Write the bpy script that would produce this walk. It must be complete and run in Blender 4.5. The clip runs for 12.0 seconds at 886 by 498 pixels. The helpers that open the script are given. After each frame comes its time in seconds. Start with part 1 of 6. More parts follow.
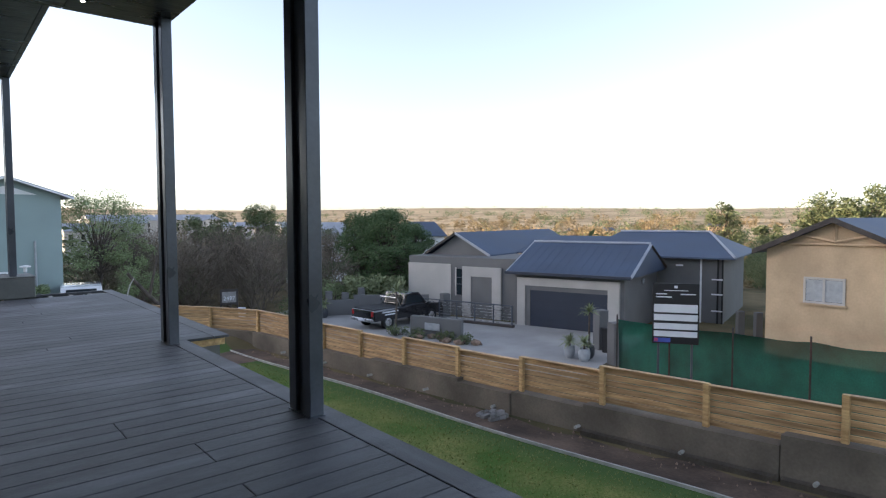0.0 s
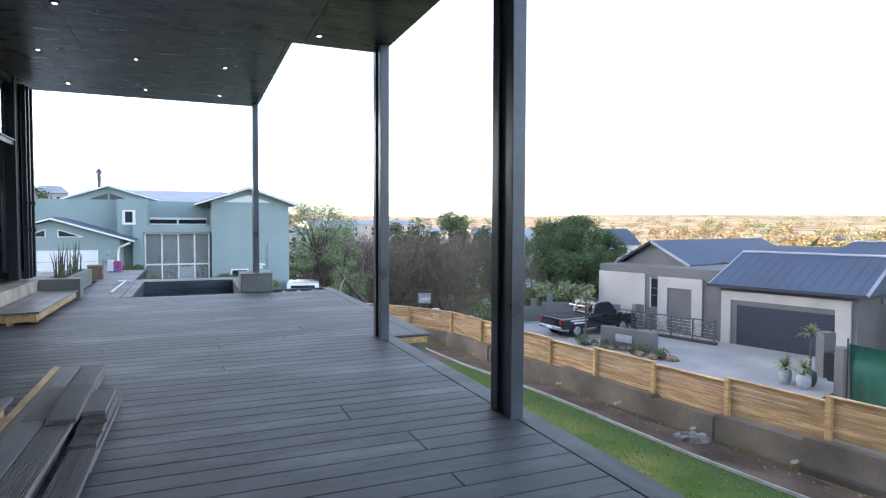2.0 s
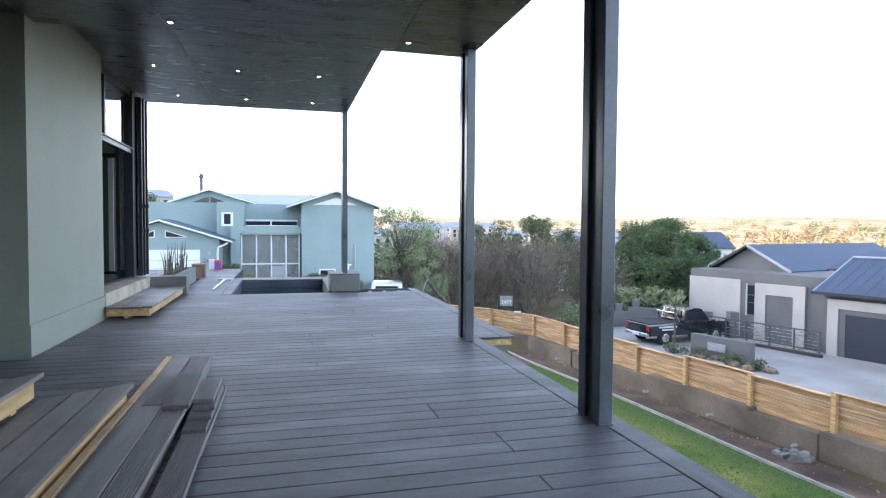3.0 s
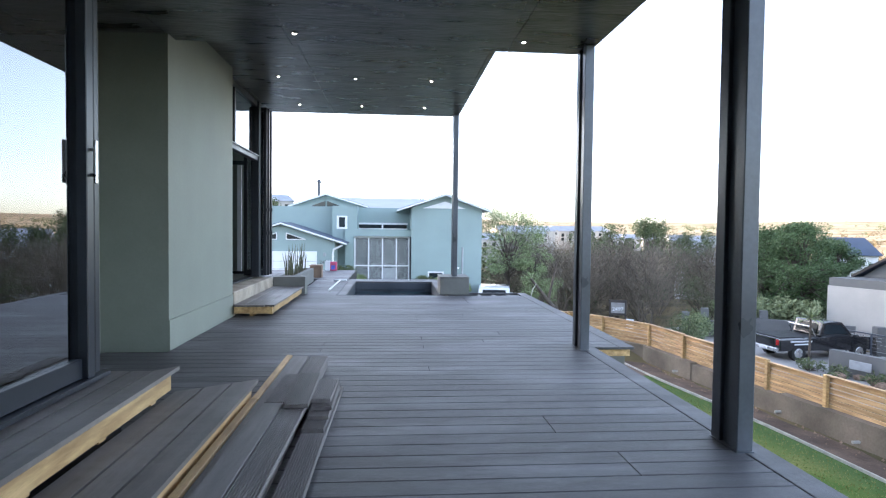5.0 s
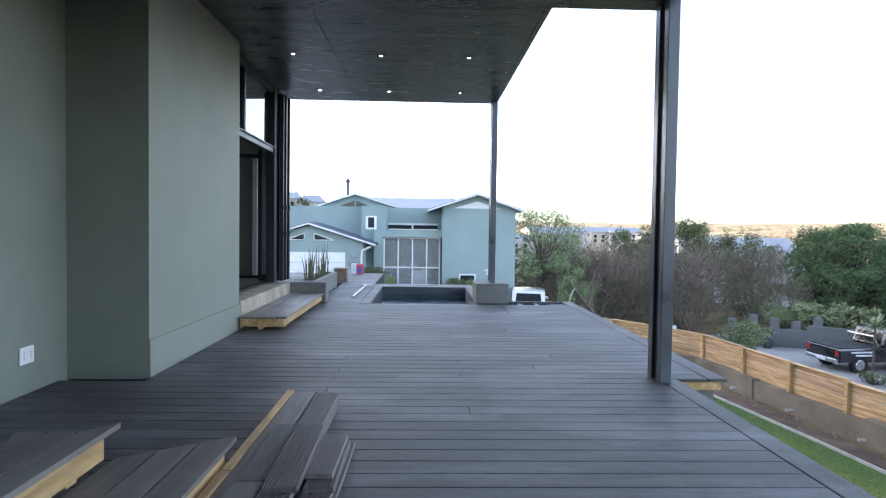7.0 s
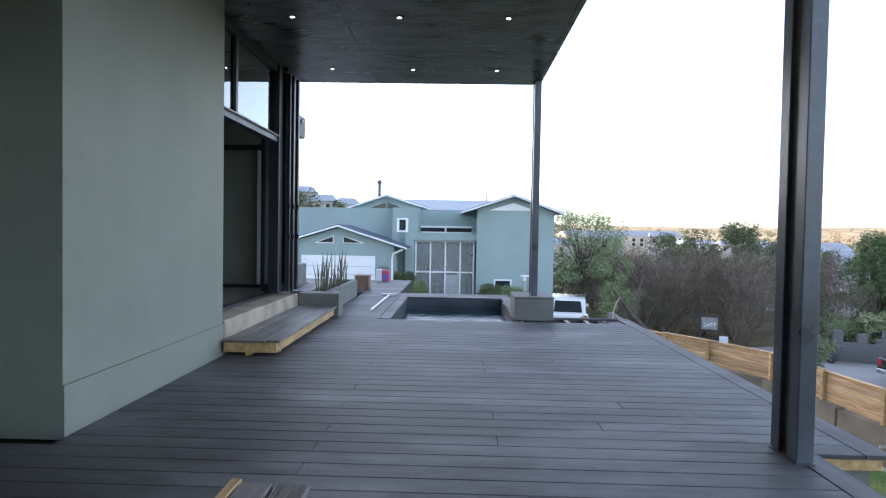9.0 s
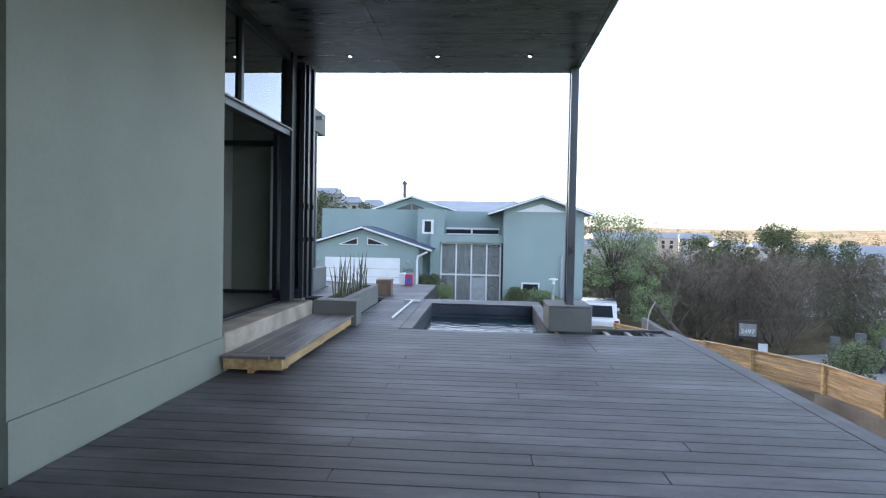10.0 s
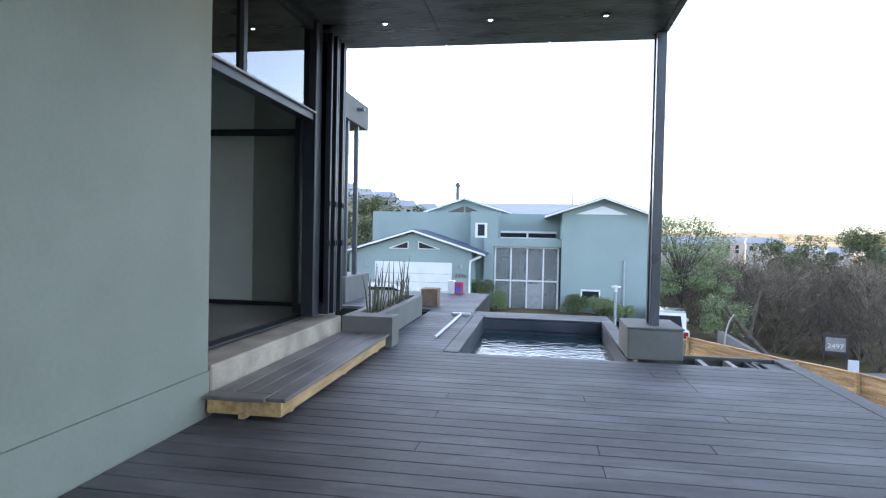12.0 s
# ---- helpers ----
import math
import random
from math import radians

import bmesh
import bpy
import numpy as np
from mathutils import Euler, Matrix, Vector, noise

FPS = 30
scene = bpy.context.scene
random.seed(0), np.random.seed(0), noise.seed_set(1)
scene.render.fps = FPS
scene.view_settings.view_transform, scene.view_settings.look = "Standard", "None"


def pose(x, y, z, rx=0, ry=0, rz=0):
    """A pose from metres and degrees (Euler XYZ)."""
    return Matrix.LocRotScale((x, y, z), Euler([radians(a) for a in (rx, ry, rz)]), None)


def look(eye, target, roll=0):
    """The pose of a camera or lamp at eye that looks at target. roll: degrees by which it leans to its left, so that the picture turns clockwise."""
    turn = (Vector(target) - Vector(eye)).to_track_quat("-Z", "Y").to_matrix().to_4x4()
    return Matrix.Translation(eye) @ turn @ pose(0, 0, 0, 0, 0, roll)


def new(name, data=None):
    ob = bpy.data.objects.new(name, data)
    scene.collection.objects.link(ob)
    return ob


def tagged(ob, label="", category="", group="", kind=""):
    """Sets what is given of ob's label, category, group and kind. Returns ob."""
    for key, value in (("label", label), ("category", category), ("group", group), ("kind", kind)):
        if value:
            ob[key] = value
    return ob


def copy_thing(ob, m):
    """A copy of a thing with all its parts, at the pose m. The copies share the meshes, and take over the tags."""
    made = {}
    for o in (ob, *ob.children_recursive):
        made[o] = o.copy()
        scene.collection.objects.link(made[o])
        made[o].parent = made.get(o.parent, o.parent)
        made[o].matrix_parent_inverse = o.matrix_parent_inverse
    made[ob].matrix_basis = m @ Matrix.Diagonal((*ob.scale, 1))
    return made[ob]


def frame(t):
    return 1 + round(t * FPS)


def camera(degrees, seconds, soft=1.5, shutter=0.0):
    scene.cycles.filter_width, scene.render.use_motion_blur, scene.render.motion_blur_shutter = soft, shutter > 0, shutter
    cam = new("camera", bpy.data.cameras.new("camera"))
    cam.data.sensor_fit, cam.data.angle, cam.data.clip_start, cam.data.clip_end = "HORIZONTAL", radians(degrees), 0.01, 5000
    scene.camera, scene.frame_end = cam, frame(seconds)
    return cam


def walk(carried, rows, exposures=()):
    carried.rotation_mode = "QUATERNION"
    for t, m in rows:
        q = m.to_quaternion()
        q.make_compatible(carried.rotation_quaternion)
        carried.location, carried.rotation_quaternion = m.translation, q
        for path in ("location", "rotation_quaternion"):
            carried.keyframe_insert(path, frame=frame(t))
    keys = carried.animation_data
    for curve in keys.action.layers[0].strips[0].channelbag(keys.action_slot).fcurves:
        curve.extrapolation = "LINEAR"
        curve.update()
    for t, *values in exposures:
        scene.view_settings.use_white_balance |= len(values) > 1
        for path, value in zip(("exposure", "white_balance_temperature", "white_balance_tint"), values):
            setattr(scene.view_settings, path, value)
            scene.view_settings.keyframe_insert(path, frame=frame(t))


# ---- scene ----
cam = camera(73.0, 12.0, soft=1.2)
PATH = [
    (0, (-0.001, -1.252, 1.16), (1.296, 0.267, 1.059), -0.2),
    (0.5, (-0.035, -1.261, 1.165), (1.13, 0.362, 1.072), -0.0),
    (1, (-0.068, -1.285, 1.175), (0.964, 0.426, 1.085), -0.0),
    (1.5, (-0.094, -1.291, 1.177), (0.805, 0.494, 1.091), 0.1),
    (2, (-0.116, -1.276, 1.173), (0.653, 0.568, 1.093), 0.2),
    (2.5, (-0.145, -1.284, 1.181), (0.492, 0.611, 1.102), 0.2),
    (3, (-0.167, -1.3, 1.175), (0.346, 0.632, 1.101), 0.4),
    (3.5, (-0.176, -1.294, 1.176), (0.22, 0.665, 1.105), 0.4),
    (5.5, (-0.207, -1.006, 1.178), (-0.086, 0.989, 1.112), 0.7),
    (6, (-0.19, -0.708, 1.176), (-0.098, 1.289, 1.109), 0.7),
    (6.5, (-0.203, -0.35, 1.177), (-0.128, 1.647, 1.111), 0.8),
    (7, (-0.208, 0.002, 1.172), (-0.145, 2.0, 1.108), 0.8),
    (9, (-0.139, 1.432, 1.175), (-0.192, 3.431, 1.119), 1.0),
    (9.5, (-0.153, 1.777, 1.186), (-0.247, 3.774, 1.13), 1.0),
    (10, (-0.171, 2.121, 1.182), (-0.31, 4.116, 1.13), 1.1),
    (10.5, (-0.2, 2.453, 1.176), (-0.416, 4.44, 1.125), 1.1),
    (11, (-0.225, 2.792, 1.191), (-0.473, 4.776, 1.142), 1.2),
    (11.5, (-0.229, 3.113, 1.183), (-0.505, 5.093, 1.137), 1.2),
    (12, (-0.251, 3.406, 1.178), (-0.57, 5.38, 1.135), 1.2),
]
walk(cam, [(t, look(eye, target, roll)) for t, eye, target, roll in PATH],
     [(t, s, k, 16) for t, s, k in ((0.0, 1.85, 6050), (1.0, 2.2, 6000), (2.5, 2.98, 5950), (3.7, 3.12, 5930), (5.5, 3.05, 5900), (7.0, 2.85, 5880), (9.5, 2.6, 5880), (11.0, 2.62, 5880), (12.0, 2.86, 5880))])

# ---- light ----
SUN_AZ = radians(305)          # compass-like angle of the low sun, from +y towards +x
SUN_EL = radians(7)
world = bpy.data.worlds.new("sky")
scene.world = world
world.use_nodes = True
wn = world.node_tree.nodes
sky = wn.new("ShaderNodeTexSky")
sky.sky_type, sky.sun_disc = "NISHITA", False
sky.sun_elevation, sky.sun_rotation = SUN_EL, SUN_AZ
sky.air_density, sky.dust_density, sky.ozone_density = 0.75, 1.0, 1.0
wn["Background"].inputs["Strength"].default_value = 0.15
haze = wn.new("ShaderNodeHueSaturation")
haze.inputs["Saturation"].default_value = 0.6
world.node_tree.links.new(sky.outputs[0], haze.inputs["Color"])
world.node_tree.links.new(haze.outputs[0], wn["Background"].inputs["Color"])
sun_to = Vector((-math.sin(SUN_AZ) * math.cos(SUN_EL), -math.cos(SUN_AZ) * math.cos(SUN_EL), -math.sin(SUN_EL)))
sun_data = bpy.data.lights.new("sun", "SUN")
sun_data.energy, sun_data.angle, sun_data.color = 3.6, radians(0.6), (1.0, 0.74, 0.46)
sun = new("sun", sun_data)
sun.matrix_world = look((0, 0, 60), Vector((0, 0, 60)) + sun_to)



# ---- materials ----
def material(name, base, rough=0.6, vary=0.15, scale=6.0, fine=60.0, bump=0.15, metal=0.0, stretch=(1, 1, 1), rand=0.0, second=None, coat=0.0, scuff=0.0, sharp=0.18):
    """Base colour with broad stains and fine grain, a little relief, and piece-to-piece change where rand is given."""
    m = bpy.data.materials.new(name)
    m.use_nodes = True
    nt = m.node_tree
    n, l = nt.nodes, nt.links
    b = n["Principled BSDF"]
    b.inputs["Metallic"].default_value = metal
    b.inputs["Coat Weight"].default_value = coat
    co = n.new("ShaderNodeTexCoord")
    mp = n.new("ShaderNodeMapping")
    mp.inputs["Scale"].default_value = stretch
    l.new(co.outputs["Object"], mp.inputs["Vector"])
    if rand:
        oi = n.new("ShaderNodeObjectInfo")
        ad = n.new("ShaderNodeVectorMath")
        ad.operation = "SCALE"
        ad.inputs[0].default_value = (37, 71, 53)
        l.new(oi.outputs["Random"], ad.inputs["Scale"])
        l.new(ad.outputs[0], mp.inputs["Location"])
    big, small = n.new("ShaderNodeTexNoise"), n.new("ShaderNodeTexNoise")
    big.inputs["Scale"].default_value, big.inputs["Detail"].default_value = scale, 5
    small.inputs["Scale"].default_value, small.inputs["Detail"].default_value = fine, 3
    for t in (big, small):
        l.new(mp.outputs[0], t.inputs["Vector"])
    mx = n.new("ShaderNodeMix")
    mx.data_type = "RGBA"
    dark = tuple(c * (1 - vary * 1.6) for c in base[:3]) if second is None else second
    light = tuple(min(1, c * (1 + vary)) for c in base[:3])
    rp = n.new("ShaderNodeMapRange")
    rp.inputs["From Min"].default_value, rp.inputs["From Max"].default_value = 0.5 - sharp, 0.5 + sharp
    l.new(big.outputs["Fac"], rp.inputs["Value"])
    l.new(rp.outputs[0], mx.inputs["Factor"])
    mx.inputs["A"].default_value, mx.inputs["B"].default_value = (*dark, 1), (*light, 1)
    hs = n.new("ShaderNodeHueSaturation")
    mul = n.new("ShaderNodeMapRange")
    mul.inputs["To Min"].default_value, mul.inputs["To Max"].default_value = 1 - vary, 1 + vary
    l.new(small.outputs["Fac"], mul.inputs["Value"])
    if rand:
        rr = n.new("ShaderNodeMapRange")
        rr.inputs["To Min"].default_value, rr.inputs["To Max"].default_value = 1 - rand, 1 + rand
        l.new(oi.outputs["Random"], rr.inputs["Value"])
        mm = n.new("ShaderNodeMath")
        mm.operation = "MULTIPLY"
        l.new(mul.outputs[0], mm.inputs[0])
        l.new(rr.outputs[0], mm.inputs[1])
        l.new(mm.outputs[0], hs.inputs["Value"])
    else:
        l.new(mul.outputs[0], hs.inputs["Value"])
    tone = mx.outputs["Result"]
    if scuff:
        ge, sc = n.new("ShaderNodeNewGeometry"), n.new("ShaderNodeTexNoise")
        sm = n.new("ShaderNodeMapping")
        sm.inputs["Scale"].default_value = (0.55, 1.5, 1)
        l.new(ge.outputs["Position"], sm.inputs["Vector"])
        l.new(sm.outputs[0], sc.inputs["Vector"])
        sc.inputs["Scale"].default_value, sc.inputs["Detail"].default_value, sc.inputs["Roughness"].default_value = 1.1, 7, 0.65
        sr, sx = n.new("ShaderNodeMapRange"), n.new("ShaderNodeMix")
        sx.data_type = "RGBA"
        sr.inputs["From Min"].default_value, sr.inputs["From Max"].default_value, sr.inputs["To Max"].default_value = 0.47, 0.66, scuff
        l.new(sc.outputs["Fac"], sr.inputs["Value"])
        l.new(sr.outputs[0], sx.inputs["Factor"])
        l.new(tone, sx.inputs["A"])
        sx.inputs["B"].default_value = (*(min(1, c * 2.3) for c in base[:3]), 1)
        tone = sx.outputs["Result"]
    l.new(tone, hs.inputs["Color"])
    l.new(hs.outputs[0], b.inputs["Base Color"])
    rg = n.new("ShaderNodeMapRange")
    rg.inputs["To Min"].default_value, rg.inputs["To Max"].default_value = max(0.02, rough - 0.12), min(1, rough + 0.12)
    l.new(big.outputs["Fac"], rg.inputs["Value"])
    l.new(rg.outputs[0], b.inputs["Roughness"])
    if bump:
        bp = n.new("ShaderNodeBump")
        bp.inputs["Strength"].default_value, bp.inputs["Distance"].default_value = bump, 0.01
        l.new(small.outputs["Fac"], bp.inputs["Height"])
        l.new(bp.outputs[0], b.inputs["Normal"])
    return m


def leaf_material(name, a, b_, rough=0.6):
    """Foliage whose pieces vary from one colour to another."""
    m = bpy.data.materials.new(name)
    m.use_nodes = True
    n, l = m.node_tree.nodes, m.node_tree.links
    g = n.new("ShaderNodeNewGeometry")
    mx = n.new("ShaderNodeMix")
    mx.data_type = "RGBA"
    mx.inputs["A"].default_value, mx.inputs["B"].default_value = (*a, 1), (*b_, 1)
    l.new(g.outputs["Random Per Island"], mx.inputs["Factor"])
    l.new(mx.outputs["Result"], n["Principled BSDF"].inputs["Base Color"])
    n["Principled BSDF"].inputs["Roughness"].default_value = rough
    n["Principled BSDF"].inputs["Specular IOR Level"].default_value = 0.2
    return m


def glass_material(name, tint=(0.8, 0.86, 0.86), rough=0.0):
    m = bpy.data.materials.new(name)
    m.use_nodes = True
    n, l = m.node_tree.nodes, m.node_tree.links
    out = n["Material Output"]
    n.remove(n["Principled BSDF"])
    tr, gl, mx, fr = n.new("ShaderNodeBsdfTransparent"), n.new("ShaderNodeBsdfGlossy"), n.new("ShaderNodeMixShader"), n.new("ShaderNodeFresnel")
    fr.inputs["IOR"].default_value = 2.4
    tr.inputs["Color"].default_value = (*tint, 1)
    gl.inputs["Roughness"].default_value = rough
    gl.inputs["Color"].default_value = (0.95, 0.97, 1, 1)
    boost = n.new("ShaderNodeMath")
    boost.operation, boost.use_clamp = "MULTIPLY_ADD", True
    boost.inputs[1].default_value, boost.inputs[2].default_value = 1.25, 0.06
    l.new(fr.outputs[0], boost.inputs[0])
    l.new(boost.outputs[0], mx.inputs[0])
    l.new(tr.outputs[0], mx.inputs[1])
    l.new(gl.outputs[0], mx.inputs[2])
    l.new(mx.outputs[0], out.inputs["Surface"])
    return m


M = {
    "deck": material("grey_composite_decking", (0.064, 0.0645, 0.07), 0.56, 0.3, 2.2, 55, 0.25, stretch=(0.5, 6, 1), rand=0.13, scuff=0.95),
    "deck_long": material("grey_composite_decking_lengthwise", (0.074, 0.074, 0.078), 0.6, 0.3, 2.2, 55, 0.25, stretch=(6, 0.5, 1), rand=0.18, scuff=0.65),
    "deck_new": material("ribbed_composite_offcut", (0.175, 0.16, 0.155), 0.6, 0.16, 4.0, 70, 0.3, stretch=(6, 0.6, 1), rand=0.15),
    "step": material("grey_composite_step_boards", (0.16, 0.145, 0.138), 0.5, 0.22, 2.2, 55, 0.25, stretch=(6, 0.5, 1), rand=0.15, scuff=0.3),
    "pine": material("yellow_pine", (0.52, 0.36, 0.17), 0.6, 0.22, 3.0, 30, 0.2, stretch=(8, 1, 8), rand=0.15, second=(0.36, 0.22, 0.09)),
    "pine_x": material("yellow_pine_fence", (0.56, 0.37, 0.18), 0.6, 0.2, 2.5, 30, 0.2, stretch=(1, 0.8, 9), rand=0.22, second=(0.38, 0.22, 0.09)),
    "steel": material("charcoal_painted_steel", (0.08, 0.092, 0.113), 0.32, 0.2, 2.0, 40, 0.03),
    "alu": material("charcoal_aluminium", (0.02, 0.024, 0.032), 0.36, 0.12, 3.0, 60, 0.02),
    "soffit": material("dark_stained_soffit_board", (0.105, 0.10, 0.098), 0.3, 0.35, 1.8, 8, 0.5, stretch=(1, 3, 1), second=(0.026, 0.025, 0.026), sharp=0.1, scuff=0.15),
    "plaster": material("sage_grey_plaster", (0.225, 0.248, 0.213), 0.6, 0.07, 1.3, 45, 0.08),
    "plinth": material("grey_green_plaster_plinth", (0.155, 0.16, 0.15), 0.7, 0.1, 3, 45, 0.15),
    "inner": material("interior_plaster", (0.52, 0.55, 0.52), 0.7, 0.05, 1.5, 40, 0.05),
    "tile": material("interior_floor_screed", (0.2, 0.19, 0.17), 0.35, 0.15, 2, 30, 0.05),
    "concrete": material("bare_concrete_step", (0.40, 0.35, 0.28), 0.8, 0.18, 4, 60, 0.3),
    "cement": material("weathered_cement_block_wall", (0.185, 0.155, 0.12), 0.9, 0.25, 1.2, 25, 0.4),
    "kerb": material("pale_cement_edging", (0.45, 0.44, 0.4), 0.9, 0.15, 4, 40, 0.3),
    "soil": material("dry_brown_soil", (0.125, 0.085, 0.06), 0.95, 0.35, 1.5, 20, 0.8),
    "driveway": material("pale_concrete_driveway", (0.34, 0.33, 0.315), 0.85, 0.14, 0.5, 20, 0.15),
    "chrome": material("brushed_steel", (0.6, 0.6, 0.6), 0.28, 0.05, 5, 80, 0.0, metal=1.0),
    "white": material("white_paint", (0.78, 0.79, 0.8), 0.5, 0.04, 2, 40, 0.03),
    "teal": material("pale_blue_green_plaster", (0.286, 0.366, 0.358), 0.75, 0.06, 0.6, 25, 0.08),
    "teal_roof": material("grey_metal_roof", (0.34, 0.36, 0.40), 0.5, 0.1, 0.7, 20, 0.05),
    "slate": material("blue_grey_metal_roof", (0.056, 0.08, 0.128), 0.6, 0.12, 0.5, 20, 0.05),
    "greyhouse": material("mid_grey_plaster", (0.15, 0.15, 0.148), 0.8, 0.08, 0.8, 25, 0.1),
    "palehouse": material("pale_stone_plaster", (0.46, 0.44, 0.41), 0.8, 0.06, 0.8, 25, 0.1),
    "garage_door": material("charcoal_sectional_door", (0.024, 0.032, 0.052), 0.55, 0.08, 1, 30, 0.03),
    "tan": material("tan_textured_plaster", (0.52, 0.39, 0.25), 0.85, 0.12, 0.7, 12, 0.2),
    "darkwood": material("dark_timber", (0.05, 0.04, 0.035), 0.7, 0.2, 3, 30, 0.2),
    "net": material("green_shade_net", (0.02, 0.17, 0.12), 0.8, 0.3, 0.8, 30, 0.3),
    "black": material("black_plastic", (0.015, 0.015, 0.017), 0.45, 0.1, 4, 50, 0.05),
    "rubber": material("tyre_rubber", (0.018, 0.018, 0.018), 0.85, 0.15, 6, 60, 0.1),
    "carblack": material("black_car_paint", (0.008, 0.009, 0.012), 0.2, 0.05, 2, 30, 0.0, coat=1.0),
    "carwhite": material("white_car_paint", (0.75, 0.76, 0.78), 0.25, 0.03, 2, 30, 0.0, coat=1.0),
    "carblue": material("silver_blue_car_paint", (0.3, 0.36, 0.45), 0.25, 0.03, 2, 30, 0.0, coat=1.0),
    "redlamp": material("red_lamp_lens", (0.35, 0.02, 0.02), 0.2, 0.05, 8, 60, 0.0),
    "bark": material("grey_brown_bark", (0.10, 0.08, 0.065), 0.9, 0.3, 5, 40, 0.6),
    "block": material("grey_cement_block", (0.27, 0.26, 0.25), 0.9, 0.15, 5, 50, 0.4, rand=0.2),
    "rock": material("brown_garden_rock", (0.26, 0.18, 0.13), 0.9, 0.25, 3, 30, 0.5, rand=0.2),
    "poolwall": material("dark_pool_lining", (0.035, 0.045, 0.055), 0.6, 0.2, 2, 30, 0.1),
    "pot": material("charcoal_glazed_pot", (0.06, 0.065, 0.075), 0.5, 0.15, 4, 40, 0.05),
    "palepot": material("pale_grey_pot", (0.36, 0.38, 0.4), 0.6, 0.1, 4, 40, 0.05),
    "sheet": material("printed_white_board", (0.72, 0.73, 0.76), 0.5, 0.03, 3, 30, 0.0),
    "leaf_pale": leaf_material("pale_green_leaves", (0.15, 0.21, 0.09), (0.31, 0.37, 0.19)),
    "leaf_dark": leaf_material("dark_green_leaves", (0.055, 0.10, 0.045), (0.16, 0.22, 0.10)),
    "leaf_mid": leaf_material("mid_green_leaves", (0.065, 0.095, 0.042), (0.18, 0.2, 0.1)),
    "twig": leaf_material("bare_brown_twigs", (0.09, 0.076, 0.06), (0.255, 0.215, 0.17), 0.9),
    "veld": leaf_material("dry_golden_bush", (0.15, 0.12, 0.065), (0.29, 0.22, 0.12), 0.9),
    "reed": leaf_material("grey_green_reeds", (0.06, 0.07, 0.04), (0.17, 0.17, 0.11)),
    "succulent": leaf_material("grey_green_succulent", (0.15, 0.185, 0.09), (0.33, 0.36, 0.2)),
    "grass": leaf_material("lawn_blades", (0.10, 0.15, 0.03), (0.33, 0.31, 0.11)),
    "gap": material("dark_gap", (0.022, 0.022, 0.022), 0.9, 0.1, 4, 40, 0.0),
    "glass": glass_material("clear_glass"),
    "darkglass": material("dark_window_glass", (0.02, 0.028, 0.034), 0.06, 0.1, 1, 10, 0.0),
}


def emitter(name, color, strength):
    m = bpy.data.materials.new(name)
    m.use_nodes = True
    b = m.node_tree.nodes["Principled BSDF"]
    b.inputs["Emission Color"].default_value = (*color, 1)
    b.inputs["Emission Strength"].default_value = strength
    return m


def ground_material():
    """Lawn, soil and dry veld by place, with grain at several scales."""
    m = bpy.data.materials.new("ground_cover")
    m.use_nodes = True
    n, l = m.node_tree.nodes, m.node_tree.links
    b = n["Principled BSDF"]
    b.inputs["Roughness"].default_value = 0.95
    b.inputs["Specular IOR Level"].default_value = 0.1
    co = n.new("ShaderNodeTexCoord")
    far = n.new("ShaderNodeVectorMath")
    far.operation = "LENGTH"
    l.new(co.outputs["Object"], far.inputs[0])

    def tex(scale, detail=6):
        t = n.new("ShaderNodeTexNoise")
        t.inputs["Scale"].default_value, t.inputs["Detail"].default_value = scale, detail
        l.new(co.outputs["Object"], t.inputs["Vector"])
        return t.outputs["Fac"]

    def ramp(fac, lo, hi, a, c):
        r = n.new("ShaderNodeMapRange")
        r.inputs["From Min"].default_value, r.inputs["From Max"].default_value = lo, hi
        l.new(fac, r.inputs["Value"])
        x = n.new("ShaderNodeMix")
        x.data_type = "RGBA"
        l.new(r.outputs[0], x.inputs["Factor"])
        for key, v in (("A", a), ("B", c)):
            if isinstance(v, tuple):
                x.inputs[key].default_value = (*v, 1)
            else:
                l.new(v, x.inputs[key])
        return x.outputs["Result"]

    lawn = ramp(tex(1.1), 0.36, 0.62, (0.075, 0.145, 0.03), (0.27, 0.26, 0.085))
    lawn = ramp(tex(30, 3), 0.35, 0.75, lawn, (0.10, 0.16, 0.035))
    scrub = ramp(tex(0.25), 0.4, 0.6, (0.09, 0.085, 0.045), (0.2, 0.155, 0.085))
    veld = ramp(tex(0.012), 0.42, 0.58, (0.30, 0.24, 0.15), (0.50, 0.40, 0.26))
    veld = ramp(tex(0.06), 0.55, 0.68, veld, (0.17, 0.14, 0.075))
    across = n.new("ShaderNodeVectorMath")
    across.operation = "DOT_PRODUCT"
    across.inputs[1].default_value = (1, 0.113, 0)
    l.new(co.outputs["Object"], across.inputs[0])
    lawn = ramp(across.outputs["Value"], 7.2, 7.8, lawn, (0.085, 0.14, 0.045))
    lawn = ramp(across.outputs["Value"], 8.03, 8.1, lawn, scrub)
    near = ramp(far.outputs["Value"], 17.5, 19.5, lawn, scrub)
    whole = ramp(far.outputs["Value"], 60, 140, near, veld)
    l.new(whole, b.inputs["Base Color"])
    bp = n.new("ShaderNodeBump")
    bp.inputs["Strength"].default_value, bp.inputs["Distance"].default_value = 0.6, 0.03
    l.new(tex(45, 3), bp.inputs["Height"])
    l.new(bp.outputs[0], b.inputs["Normal"])
    return m


